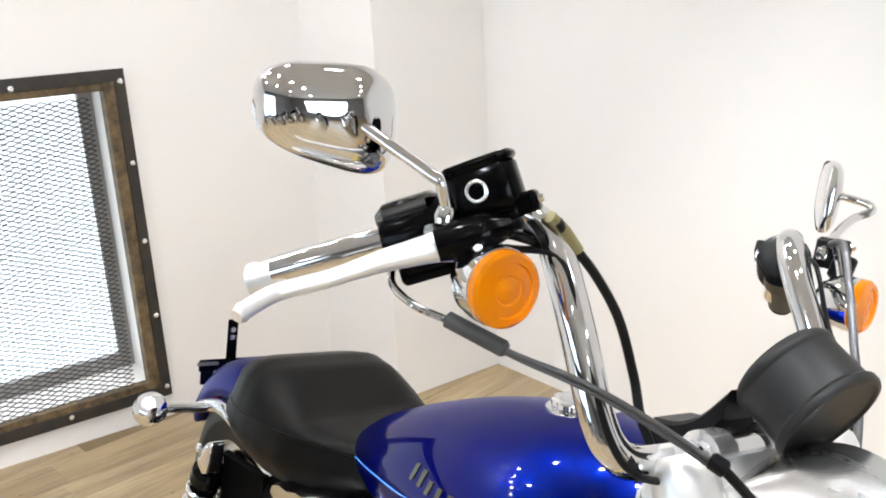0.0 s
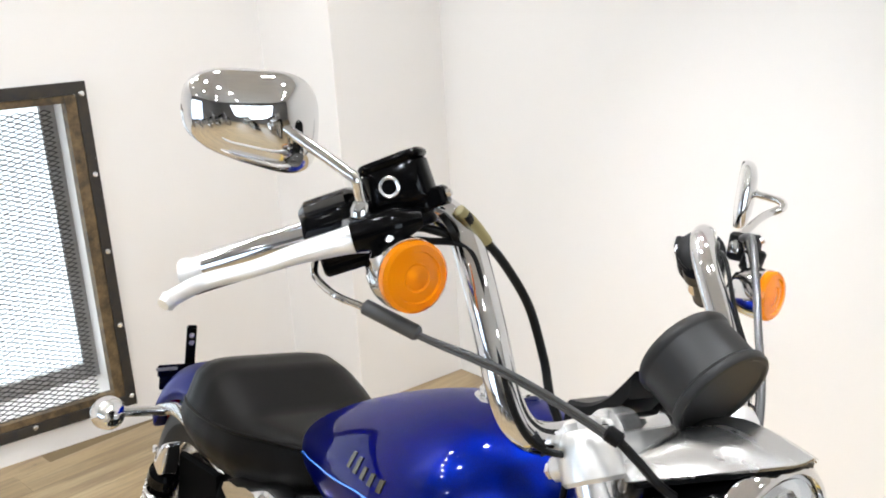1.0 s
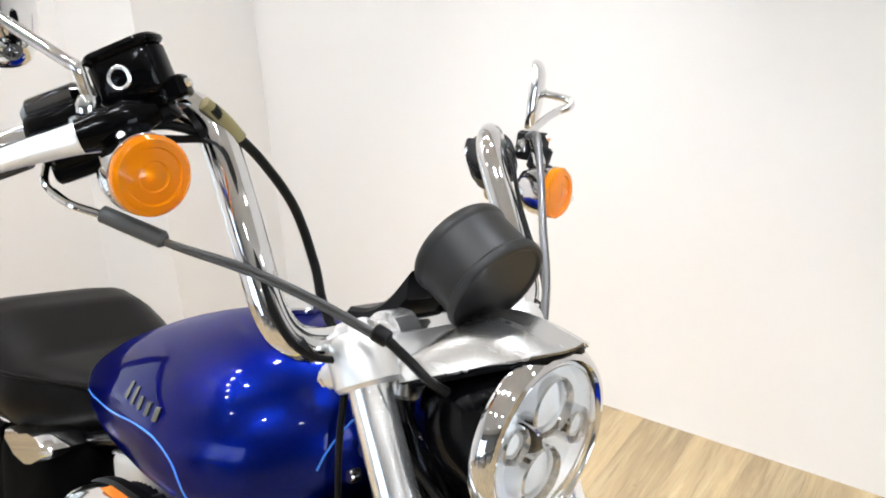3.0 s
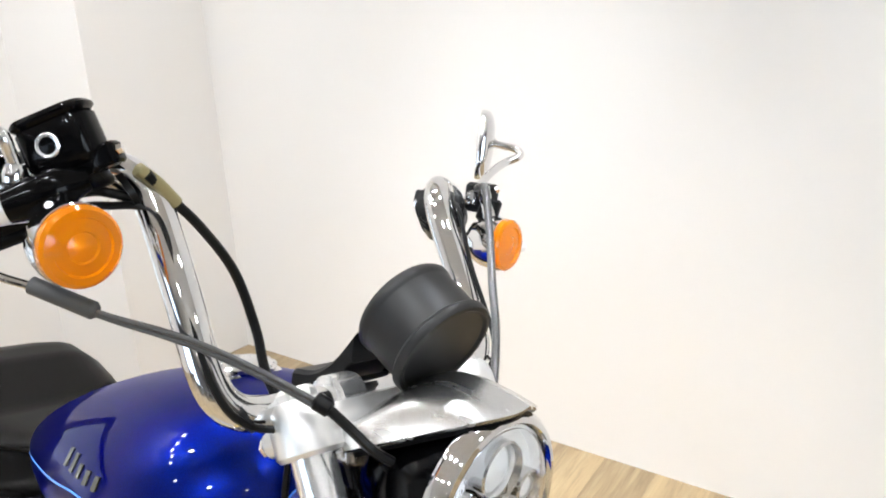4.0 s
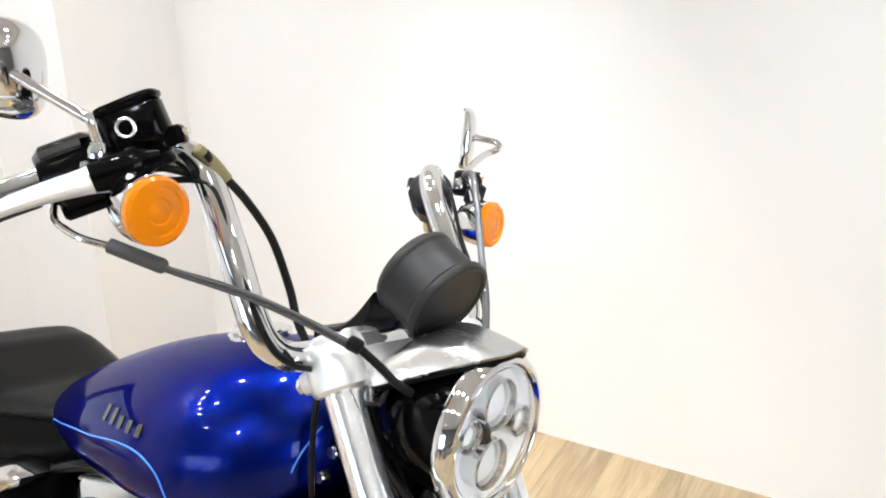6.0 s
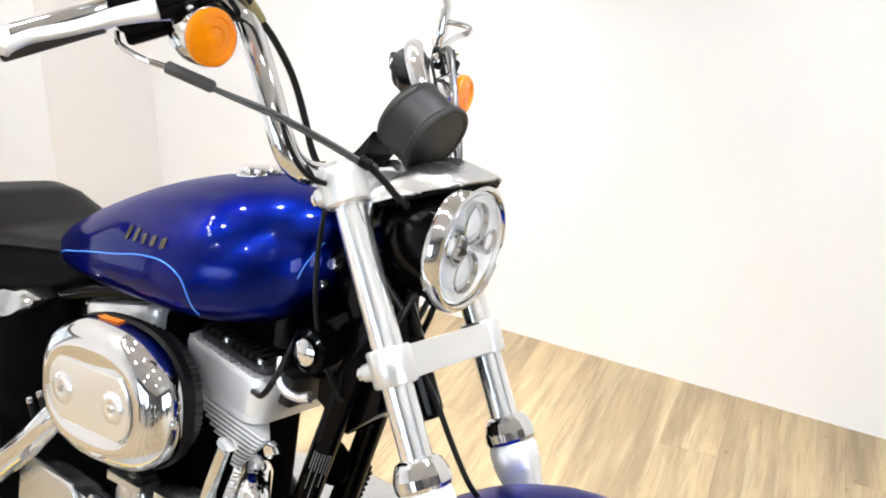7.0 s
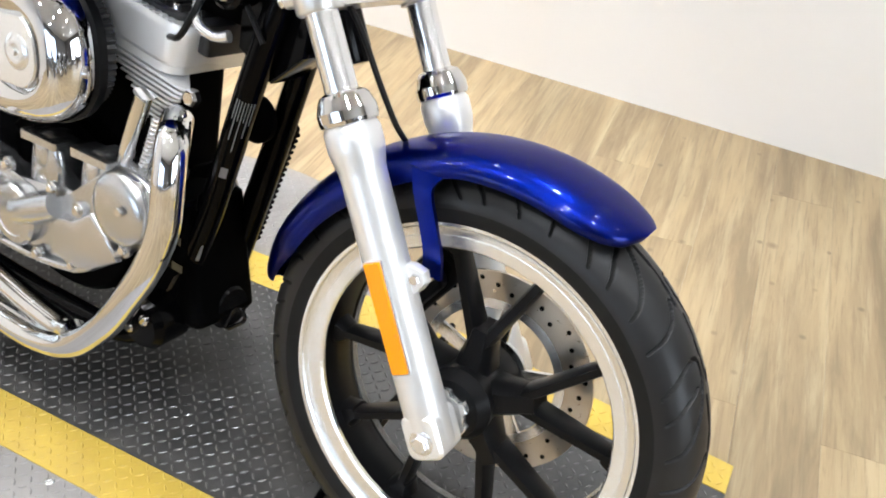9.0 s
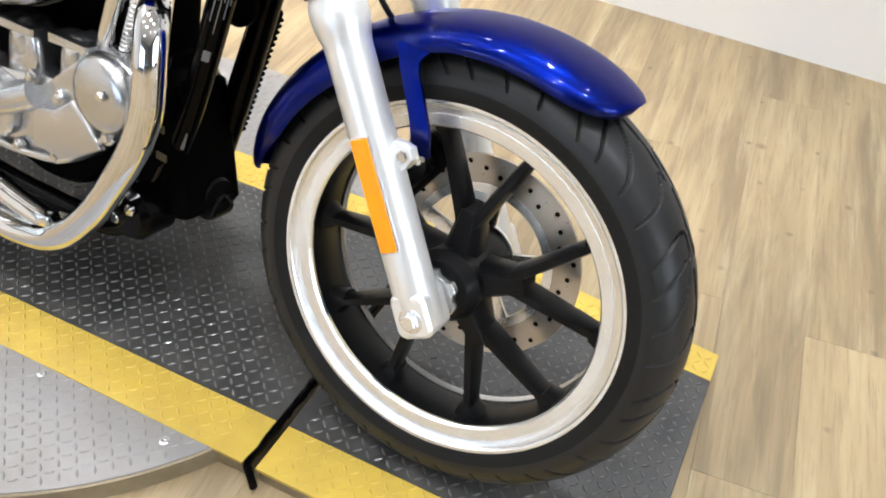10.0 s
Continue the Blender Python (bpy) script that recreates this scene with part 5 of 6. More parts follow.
g.slab(m, cap_o, 0.003, 0.012, 0.002)
g.lathe(m, [(0.030, 0.011), (0.026, 0.013), (0.0001, 0.014)], 32)
part("fuel_cap", g, CHROME, tank, "knurled chrome fuel cap", B)

for x, y, z in ((-0.424, -0.050, 0.504), (-0.410, -0.046, 0.536)):
    bolt(right(x, y, z), 0.0085, 0.012, bike, CHROME, B, hexagon=False)

# -- seat
SEAT = [(-1.402, 0.095, 0.405, 0.350, 0.370), (-1.394, 0.126, 0.424, 0.335, 0.366), (-1.370, 0.146, 0.440, 0.316, 0.364), (-1.32, 0.155, 0.453, 0.300, 0.368), (-1.26, 0.157, 0.450, 0.297, 0.374), (-1.20, 0.154, 0.433, 0.298, 0.380),
        (-1.13, 0.143, 0.414, 0.305, 0.389), (-1.05, 0.112, 0.416, 0.318, 0.400), (-0.99, 0.080, 0.418, 0.335, 0.404), (-0.94, 0.055, 0.425, 0.352, 0.408), (-0.90, 0.035, 0.430, 0.37, 0.412)]
rings = []
cols = list(zip(*SEAT))
for p in spline([(t[0], 0, 0) for t in SEAT], 4):
    w, zt, zb, zp = (float(np.interp(p.x, cols[0], c)) for c in cols[1:])
    ring = [(p.x, w * (1 + 0.05 * math.sin(math.pi * k / 8)) - 0.10 * w * (k / 8) ** 3, zp + (zb - zp) * k / 8) for k in range(9)]
    ring += [(x, -y, z) for x, y, z in reversed(ring)]
    top = [-1 + 2 * k / 16 for k in range(1, 16)]
    ring += [(p.x, w * u, zp + (zt - zp) * (1 - abs(u) ** 7) ** 0.75) for u in top]
    rings.append(ring)
seat = part("seat", Geo().rings(rings), LEATHER, bike, "black vinyl solo seat with raised back edge", B, sharp=38)
g = Geo()
for s in (1, -1):
    pts = []
    for x in np.linspace(-1.395, -0.91, 24):
        w, zt, zb, zp = (float(np.interp(x, cols[0], c)) for c in cols[1:])
        pts.append((float(x), s * (w + 0.0005), zp + 0.001))
    g.tube(pts, 0.0032, 8, 1)
part("piping", g, LEATHER, seat, basis=B)

# -- rear fender, lamp, plate bracket, signals
REAR = Vector((-1.515, 0, -0.005))
g = Geo().rings([[(x + REAR.x, y, z + REAR.z) for x, y, z in r] for r in fender_rings(0.372, 0.085, 0.075, radians(38), radians(158), 48, 0.05, 0.10)])
rf = part("rear_fender", g, BLUE, bike, "glossy blue rear fender", B, sharp=60)
g = Geo()
for s in (1, -1):
    g.tube([(-1.20, s * 0.105, 0.26), (-1.36, s * 0.11, 0.285), (-1.52, s * 0.108, 0.285), (-1.66, s * 0.10, 0.235)], 0.014, 12, 4)
part("fender_strut", g, CHROME, rf, basis=B)
g = Geo().rings([[Vector((-1.80, 0, 0.175)) + Vector((d, y * 0.045, z * 0.032)) for y, z in rrect(2, 2, 0.7)] for d in (-0.05, 0.0, 0.06)])
part("tail_lamp", g, RED, rf, "red tail lamp on the fender", B)
pb = Geo().block(Matrix.Translation((-1.80, 0.02, 0.275)) @ pose(0, 0, 0, 0, 90, 0), 0.028, 0.18, 0.004, 0.004, 0.001)
for s in (-1, 1):
    pb.block(Matrix.Translation((-1.80, 0.02 + s * 0.07, 0.255)) @ pose(0, 0, 0, 0, 90, 0), 0.05, 0.03, 0.004, 0.004, 0.001)
pb.block(Matrix.Translation((-1.825, 0.012, 0.322)) @ pose(0, 0, 0, 0, 90, 0), 0.105, 0.024, 0.004, 0.004, 0.001)
plate_b = part("plate_bracket", pb, GLOSSBLACK, bike, "black empty licence-plate bracket", B)
part("bracket_hole", Geo().lathe(along((-1.8225, 0.012, 0.350), (1, 0, 0)), [(0.0065, 0), (0.0065, 0.001)], 16), SATIN, plate_b, basis=B)
part("bracket_hole", Geo().lathe(along((-1.8225, 0.012, 0.332), (1, 0, 0)), [(0.0065, 0), (0.0065, 0.001)], 16), SATIN, plate_b, basis=B)
part("bracket_slot", Geo().slab(along((-1.7975, -0.05, 0.280), (1, 0, 0)), rrect(0.050, 0.008, 0.003), 0, 0.001, 0.0003), LABEL, plate_b, basis=B)
for s in (1, -1):
    c = Vector((-1.60, -s * 0.225, 0.262))
    g = Geo().lathe(along(c, (-1, 0, 0)), [(0.001, -0.036), (0.016, -0.034), (0.028, -0.022), (0.034, -0.004), (0.0345, 0.006), (0.030, 0.010)], 32)
    g.tube([c + Vector((0.0, s * 0.02, 0)), (-1.60, -s * 0.09, 0.255)], 0.011, 14, 3)
    rs = part("turn_signal", g, CHROME, bike, "chrome rear turn signal on a stalk", B)
    part("signal_lens", Geo().lathe(along(c, (-1, 0, 0)), [(0.033, 0.007), (0.030, 0.016), (0.0001, 0.018)], 28, cap0=False), RED, rs, basis=B)
# rear wheel
RB_ = B @ Matrix.Translation(REAR)
cast_wheel(bike, RB_, 0.318, 0.075, 0.215, 0.07, 0.4)
# added black plate that keeps the area ahead of the rear wheel dark
g = Geo().slab(right(0, -0.112, 0), [(-1.43, 0.235), (-1.22, 0.275), (-1.15, 0.02), (-1.28, -0.10), (-1.40, 0.0)], 0, 0.018, 0.006)
part("frame_side_plate", g, DEADBLACK, bike, basis=B)
# shocks
for s in (1, -1):
    top, low = Vector((-1.43, -s * 0.150, 0.215)), Vector((-1.60, -s * 0.150, -0.09))
    ax = (low - top).normalized()
    m = along(top, ax)
    tear = [(0.016 * math.sin(a) * (1.25 - 0.55 * math.cos(a)), 0.046 * math.cos(a)) for a in (2 * math.pi * j / 28 for j in range(28))]
    g = Geo().pillow(right(top.x + 0.004, top.y + s * 0.012, top.z + 0.010) @ pose(0, 0, 0, 0, 0, -29), tear, 0, 0.034, 0.014)
    sh = part("shock_absorber", g, CHROME, bike, "chrome rear shock with exposed spring", B)
    bolt(right(top.x - 0.004, top.y - s * 0.022, top.z + 0.028), 0.009, 0.007, sh, SATIN, B)
    part("spring_seat", Geo().lathe(m, [(0.022, 0.018), (0.031, 0.026), (0.032, 0.050), (0.028, 0.056), (0.020, 0.060)], 28), GLOSSBLACK, sh, basis=B)
    coil = [m @ Vector((0.0265 * math.cos(t), 0.0265 * math.sin(t), 0.064 + 0.0030 * t)) for t in np.linspace(0, 2 * math.pi * 11.5, 260)]
    part("spring", Geo().tube(coil, 0.0056, 10, 1), CHROME, sh, basis=B)
    part("damper_rod", Geo().lathe(m, [(0.019, 0.04), (0.019, 0.34)], 18), DEADBLACK, sh, basis=B)

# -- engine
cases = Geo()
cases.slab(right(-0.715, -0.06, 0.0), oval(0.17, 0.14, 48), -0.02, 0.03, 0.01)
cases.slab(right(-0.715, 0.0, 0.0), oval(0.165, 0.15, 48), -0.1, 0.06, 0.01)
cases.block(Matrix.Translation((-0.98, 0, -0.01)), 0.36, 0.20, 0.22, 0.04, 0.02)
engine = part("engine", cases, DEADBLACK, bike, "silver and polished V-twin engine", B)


def cylinder(base, tilt, name_label, fw):
    d = Vector((math.sin(tilt), 0, math.cos(tilt)))
    m = along(base, d, (0, 1, 0))
    part("cylinder", Geo().lathe(m, [(0.050, 0.06), (0.050, 0.36)], 32), SATINBLACK, engine, name_label, B)
    for i in range(10):
        h, f = 0.252 + i * 0.0085, i / 9
        back, ahead, w = 0.048 - 0.095 * f, 0.062 + 0.053 * f, 0.070 + 0.012 * f
        plan = [(back, -w), (ahead - 0.010, -w), (ahead - 0.002, -w + 0.003), (ahead, -w + 0.010), (max(back + 0.004, ahead - 0.10), 0.012), (back, 0.012)]
        part("cooling_fin", Geo().slab(m, [(x * fw, y) for x, y in (plan if fw > 0 else reversed(plan))], h, h + 0.0040, 0.0012), CAST, engine, basis=B)
    # rocker cover: deep silver skirt with rounded ends, black ribbed top
    g = Geo().rings([[m @ Vector((x + (a + b) / 2 * fw, y, z)) for x, y in rrect(b - a, 0.172 * k, 0.028, 6)] for a, b, k, z in (
        (-0.062, 0.084, 0.94, 0.336), (-0.065, 0.088, 0.965, 0.339), (-0.066, 0.090, 0.965, 0.350), (-0.074, 0.094, 0.99, 0.353), (-0.077, 0.095, 1.0, 0.358), (-0.090, 0.095, 1.0, 0.398), (-0.089, 0.094, 0.99, 0.404), (-0.084, 0.092, 0.955, 0.409))])
    for i in range(14):
        g.block(m @ pose(fw * (-0.076 + i * 0.0125), -0.074, 0.4085), 0.006, 0.012, 0.004, 0.0015, 0.001)
    rock = part("rocker_cover", g, CAST, engine, "silver rocker cover with black ribbed top", B)
    g = Geo().slab(m, rrect(0.150, 0.140, 0.02, 4), 0.405, 0.420, 0.004)
    g.block(m @ pose(0.045, 0.02, 0.428), 0.055, 0.09, 0.022, 0.008, 0.004)
    g.block(m @ pose(fw * 0.096, 0.010, 0.394), 0.030, 0.120, 0.044, 0.008, 0.004)
    for i in range(10):
        part("rib", Geo().block(m @ pose(-0.066 + i * 0.0145, 0.0, 0.424), 0.0055, 0.128, 0.010, 0.002, 0.0015), RIBBED, engine, basis=B)
    part("ribbed_top", g, RIBBED, rock, "black ribbed top", B)
    for x, y in ((-0.020, -0.056), (0.055, -0.056), (-0.06, 0.056), (0.055, 0.056)):
        bolt(m @ pose(x, y, 0.416), 0.0085, 0.012, rock, CHROME, B, hexagon=False)


cylinder(Vector((-0.624, 0, -0.050)), radians(7), "front finned cylinder", 1)
cylinder(Vector((-0.727, 0, -0.037)), radians(-15), "rear finned cylinder", -1)

# gearcase cover on the right
GCASE = [(-0.985, 0.020), (-0.93, 0.050), (-0.84, 0.055), (-0.79, 0.040), (-0.70, 0.052), (-0.64, 0.066), (-0.60, 0.072), (-0.568, 0.110), (-0.545, 0.138), (-0.515, 0.147), (-0.475, 0.138), (-0.452, 0.110), (-0.458, 0.075), (-0.49, 0.045),
         (-0.525, 0.008), (-0.56, -0.030), (-0.60, -0.058), (-0.66, -0.078), (-0.75, -0.088), (-0.88, -0.095), (-0.985, -0.085)]
gm = right(0, 0, 0)
cover = part("gearcase_cover", Geo().pillow(gm, [(p.x, p.y) for p in spline([(x, z, 0) for x, z in GCASE + GCASE[:1]], 3)[:-1]], 0.095, 0.134, 0.012, 0.004), ALLOY, engine, "polished aluminium gearcase cover", B)
part("cover_boss", Geo().lathe(right(-0.748, -0.138, -0.015), [(0.050, 0), (0.050, 0.012), (0.046, 0.017), (0.036, 0.018), (0.034, 0.016), (0.022, 0.0165), (0.0001, 0.0175)], 40), ALLOY, cover, basis=B)
part("cover_boss", Geo().lathe(right(-0.510, -0.136, 0.090), [(0.058, 0), (0.056, 0.010), (0.049, 0.018), (0.038, 0.021), (0.0001, 0.022)], 40), ALLOY, cover, basis=B)
g = Geo().tube([(-0.740, -0.138, -0.008), (-0.70, -0.140, 0.012), (-0.652, -0.138, 0.038)], [0.026, 0.026, 0.024], 24, 2)
part("shaft_housing", g, ALLOY, cover, basis=B)
g = Geo().pillow(right(0, -0.138, 0), [(-0.664, -0.038), (-0.655, 0.020), (-0.610, 0.030), (-0.570, 0.060), (-0.535, 0.035), (-0.512, 0.005), (-0.560, -0.028), (-0.612, -0.050)], 0, 0.010, 0.006, 0.003)
part("cover_boss", g, ALLOY, cover, basis=B)
part("cover_boss", Geo().pillow(right(-0.895, -0.138, 0.0), rrect(0.17, 0.13, 0.03), 0, 0.008, 0.006, 0.004), ALLOY, cover, basis=B)
g = Geo().tube([(-0.985, -0.141, -0.075), (-0.88, -0.141, -0.085), (-0.75, -0.141, -0.080), (-0.66, -0.141, -0.066), (-0.60, -0.141, -0.048), (-0.56, -0.141, -0.020), (-0.515, -0.141, 0.018), (-0.48, -0.141, 0.05)], 0.006, 10, 5)
part("cover_rib", g, ALLOY, cover, basis=B)
for x, z in ((-0.662, 0.059), (-0.603, 0.049), (-0.556, 0.093), (-0.493, 0.098), (-0.614, -0.048), (-0.502, 0.029), (-0.70, -0.066), (-0.80, -0.074), (-0.94, -0.065), (-0.885, -0.005), (-0.813, 0.018), (-0.769, 0.058), (-0.490, 0.128)):
    part("bolt_boss", Geo().lathe(right(x, -0.138, z), [(0.0125, 0), (0.0120, 0.006), (0.011, 0.007)], 18), ALLOY, cover, basis=B)
    bolt(right(x, -0.144 - (0.016 if abs(x + 0.493) < 0.001 else 0), z), 0.0070, 0.006, cover, CHROME, B, hexagon=False)
# lifter blocks and pushrod tubes
ROD = Vector((0.29, 0, 0.957))
L = 0.135
g = Geo().lathe(along((-0.553, -0.110, 0.122), ROD), [(0.016, 0), (0.016, 0.010), (0.0115, 0.014), (0.0115, L * 0.25), (0.0130, L * 0.26), (0.0130, L * 0.95), (0.015, L)], 20)
part("pushrod_tube", g, CHROME, engine, "chrome pushrod tube", B)
spring_m = along((-0.512, -0.108, 0.140), ROD)
coil = [spring_m @ Vector((0.0065 * math.cos(t), 0.0065 * math.sin(t), 0.0011 * t)) for t in np.linspace(0, 2 * math.pi * 13, 170)]
part("coiled_tube", Geo().tube(coil, 0.0024, 8, 1), SATIN, engine, "silver coiled sleeve", B)
for x, z in ((-0.705, 0.098), (-0.590, 0.112)):
    g = Geo().pillow(right(x, -0.088, z), [(p.x, p.y) for p in spline([(-0.036, -0.062, 0), (0.036, -0.054, 0), (0.026, 0.026, 0), (-0.024, 0.020, 0), (-0.036, -0.062, 0)], 3)[:-1]], 0, 0.040, 0.012, 0.004)
    g.pillow(right(x, -0.122, z), rrect(0.030, 0.044, 0.010), 0, 0.012, 0.006, 0.002)
    g.slab(right(x, -0.095, z), [(-0.040, 0.012), (0.042, 0.018), (0.042, 0.030), (-0.040, 0.026)], 0, 0.044, 0.003)
    part("lifter_block", g, ALLOY, engine, "silver cast lifter block", B)
# oil filter / front motor mount, bolts
bolt(right(-0.440, -0.090, 0.268), 0.012, 0.014, engine, CHROME, B)
part("oil_filter", Geo().lathe(along((-0.50, 0.0, -0.09), (1, 0, 0.1)), [(0.036, 0), (0.038, 0.01), (0.038, 0.07), (0.030, 0.08)], 28), GLOSSBLACK, engine, basis=B)
for y in (-0.130, ):
    part("frame_mount", Geo().lathe(right(-0.49, -0.06, -0.10), [(0.040, 0.0), (0.042, 0.05), (0.034, 0.062), (0.0001, 0.064)], 28), GLOSSBLACK, engine, basis=B)
bolt(right(-0.504, -0.124, -0.107), 0.0085, 0.007, engine, CHROME, B, hexagon=False)
bolt(right(-0.474, -0.124, -0.081), 0.0085, 0.007, engine, CHROME, B, hexagon=False)

# air cleaner
AM = right(-0.714, -0.10, 0.270) @ pose(0, 0, 0, 0, 0, 6)
g = Geo()
def oring(sx, sy, z, p=0.80):
    return [AM @ Vector((x, y, z)) for x, y in oval(sx, sy, 64, p)]
part("air_cleaner", Geo().rings([oring(0.140, 0.100, 0.024), oring(0.152, 0.110, 0.030), oring(0.1535, 0.1115, 0.044), oring(0.148, 0.106, 0.048)]), SATINBLACK, bike, "chrome oval air cleaner with black backing plate", B)
ac = bpy.data.objects["air_cleaner"]
part("cover_shell", Geo().rings([oring(0.149, 0.107, 0.047), oring(0.152, 0.109, 0.052), oring(0.151, 0.108, 0.064), oring(0.147, 0.104, 0.078), oring(0.136, 0.094, 0.092), oring(0.120, 0.079, 0.099), oring(0.108, 0.067, 0.1005),
                               oring(0.104, 0.063, 0.098)]), CHROME, ac, "polished chrome oval cover", B, sharp=60)
plate_o = [(x, max(-0.048, min(0.046, y))) for x, y in oval(0.100, 0.060, 64, 0.8)]
part("cover_inset", Geo().slab(AM, plate_o, 0.0965, 0.1015, 0.002), SATIN, ac, "brushed inset plate", B)
for x in (-0.062, 0.062):
    part("dimple_ring", Geo().lathe(AM @ pose(x, 0.0, 0.1005), [(0.026, 0.0), (0.022, 0.004), (0.015, 0.0055), (0.009, 0.0045), (0.0001, 0.0042)], 32), SATIN, ac, basis=B)
    bolt(AM @ pose(x, 0.0, 0.104), 0.0055, 0.004, ac, CHROME, B, hexagon=False)
pleats = [[AM @ Vector((x * (1.0 if j % 2 else 0.975), y * (1.0 if j % 2 else 0.97), z)) for j, (x, y) in enumerate(oval(0.138, 0.098, 150, 0.80))] for z in (0.004, 0.027)]
part("filter_element", Geo().rings(pleats), RIBBED, ac, "dark pleated filter element", B, sharp=10)
part("warning_sticker", Geo().rings([[AM @ Vector((x, y, z)) for x, z in ((-0.03, 0.053), (0.02, 0.053), (0.02, 0.066), (-0.03, 0.066))] for y in (0.1093, 0.1105)]), WARN, ac, "small orange sticker", B)
g = Geo().block(AM @ pose(-0.02, -0.02, -0.03), 0.12, 0.09, 0.06, 0.02, 0.01)
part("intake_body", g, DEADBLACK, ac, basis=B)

# ignition coil cover, horn bracket and parts under the tank
part("ignition_switch", Geo().lathe(right(-0.400, -0.075, 0.424), [(0.027, -0.02), (0.029, 0.0), (0.029, 0.018), (0.024, 0.022), (0.021, 0.016), (0.0001, 0.016)], 28), GLOSSBLACK, bike, "black round switch with chrome face", B)
isw = bpy.data.objects["ignition_switch"]
part("switch_face", Geo().lathe(right(-0.400, -0.092, 0.424), [(0.018, 0.0), (0.018, 0.008), (0.010, 0.012), (0.0001, 0.012)], 20), CHROME, isw, basis=B)
part("head_bracket", Geo().block(Matrix.Translation((-0.485, -0.05, 0.425)), 0.026, 0.03, 0.06, 0.01, 0.004), SATINBLACK, bike, "small grey engine bracket", B)
part("choke_lever", Geo().tube([(-0.455, -0.085, 0.395), (-0.435, -0.100, 0.368), (-0.405, -0.100, 0.360), (-0.385, -0.095, 0.366)], [0.005, 0.007, 0.006, 0.008], 12, 4), SATIN, bike, basis=B)
part("spark_lead", Geo().tube([(-0.50, -0.085, 0.33), (-0.46, -0.105, 0.345), (-0.44, -0.10, 0.385), (-0.45, -0.06, 0.43)], 0.0045, 10, 6), HOSE, bike, "black spark plug lead", B)
part("spark_lead", Geo().tube([(-0.84, -0.07, 0.38), (-0.80, -0.09, 0.40), (-0.74, -0.08, 0.395), (-0.70, -0.04, 0.40)], 0.0045, 10, 6), HOSE, bike, "black spark plug lead", B)

# -- frame
g = Geo()
for s in (1, -1):
    g.tube([(-0.345, -s * 0.028, 0.500), (-0.351, -s * 0.038, 0.44), (-0.376, -s * 0.046, 0.335), (-0.398, -s * 0.048, 0.245), (-0.417, -s * 0.049, 0.165), (-0.440, -s * 0.050, 0.075), (-0.478, -s * 0.056, -0.05), (-0.515, -s * 0.075, -0.130), (-0.60, -s * 0.10, -0.160), (-0.95, -s * 0.12, -0.160), (-1.20, -s * 0.12, -0.12)], 0.019, 14, 5)
    g.tube([(-0.40, -s * 0.03, 0.55), (-0.60, -s * 0.05, 0.44), (-0.90, -s * 0.07, 0.36), (-1.10, -s * 0.09, 0.28), (-1.36, -s * 0.10, 0.26)], 0.016, 12, 4)
    g.tube([(-1.10, -s * 0.09, 0.28), (-1.16, -s * 0.11, 0.10), (-1.18, -s * 0.12, -0.10)], 0.015, 12, 4)
    g.tube([(-1.15, -s * 0.11, -0.05), (-1.35, -s * 0.115, -0.02), (-1.515, -s * 0.115, -0.005)], 0.017, 12, 3)
g.block(Matrix.Translation((-0.375, 0, 0.50)) @ pose(0, 0, 0, 0, -30, 0), 0.07, 0.08, 0.14, 0.02, 0.01)
g.tube([(-0.39, 0, 0.54), (-0.70, 0, 0.45), (-1.0, 0, 0.38)], 0.03, 14, 3)
frame_ob = part("frame", g, GLOSSBLACK, bike, "gloss black tubular frame", B)
TUBE_UP = Vector((0.24, 0, 1)).normalized()
TUBE_OUT = Vector((0.62, -0.78, 0)).normalized()
for i in range(7):
    tall = (0.030, 0.062, 0.030, 0.078, 0.030, 0.054, 0.034)[i]
    turn = radians((i - 3) * 12.5)
    out = Vector((TUBE_OUT.x * math.cos(turn) - TUBE_OUT.y * math.sin(turn), TUBE_OUT.x * math.sin(turn) + TUBE_OUT.y * math.cos(turn), 0))
    out = (out - TUBE_UP * out.dot(TUBE_UP)).normalized()
    top = Vector((-0.389, -0.048, 0.280)) - TUBE_UP * tall / 2 + out * 0.0187
    part("print_bar", Geo().slab(along(top, out, TUBE_UP), rrect(0.0012, tall, 0.0003), 0.0, 0.0008, 0.0002), LABEL, frame_ob, basis=B)
for zc, w, x in ((0.170, 0.016, -0.4160), (0.03, 0.030, -0.4520)):
    out = (TUBE_OUT - TUBE_UP * TUBE_OUT.dot(TUBE_UP)).normalized()
    part("sticker", Geo().slab(along(Vector((x, -0.049, zc)) + out * 0.0186, out, TUBE_UP), rrect(0.010, w, 0.001), 0.0, 0.001, 0.0003), LABEL, frame_ob, basis=B)
# added black blocks standing in for the darkness between engine and frame
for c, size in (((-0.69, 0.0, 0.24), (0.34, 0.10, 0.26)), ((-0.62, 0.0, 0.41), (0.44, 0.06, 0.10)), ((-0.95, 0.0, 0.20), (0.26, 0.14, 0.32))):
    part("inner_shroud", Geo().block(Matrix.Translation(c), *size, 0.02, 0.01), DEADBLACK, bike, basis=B)
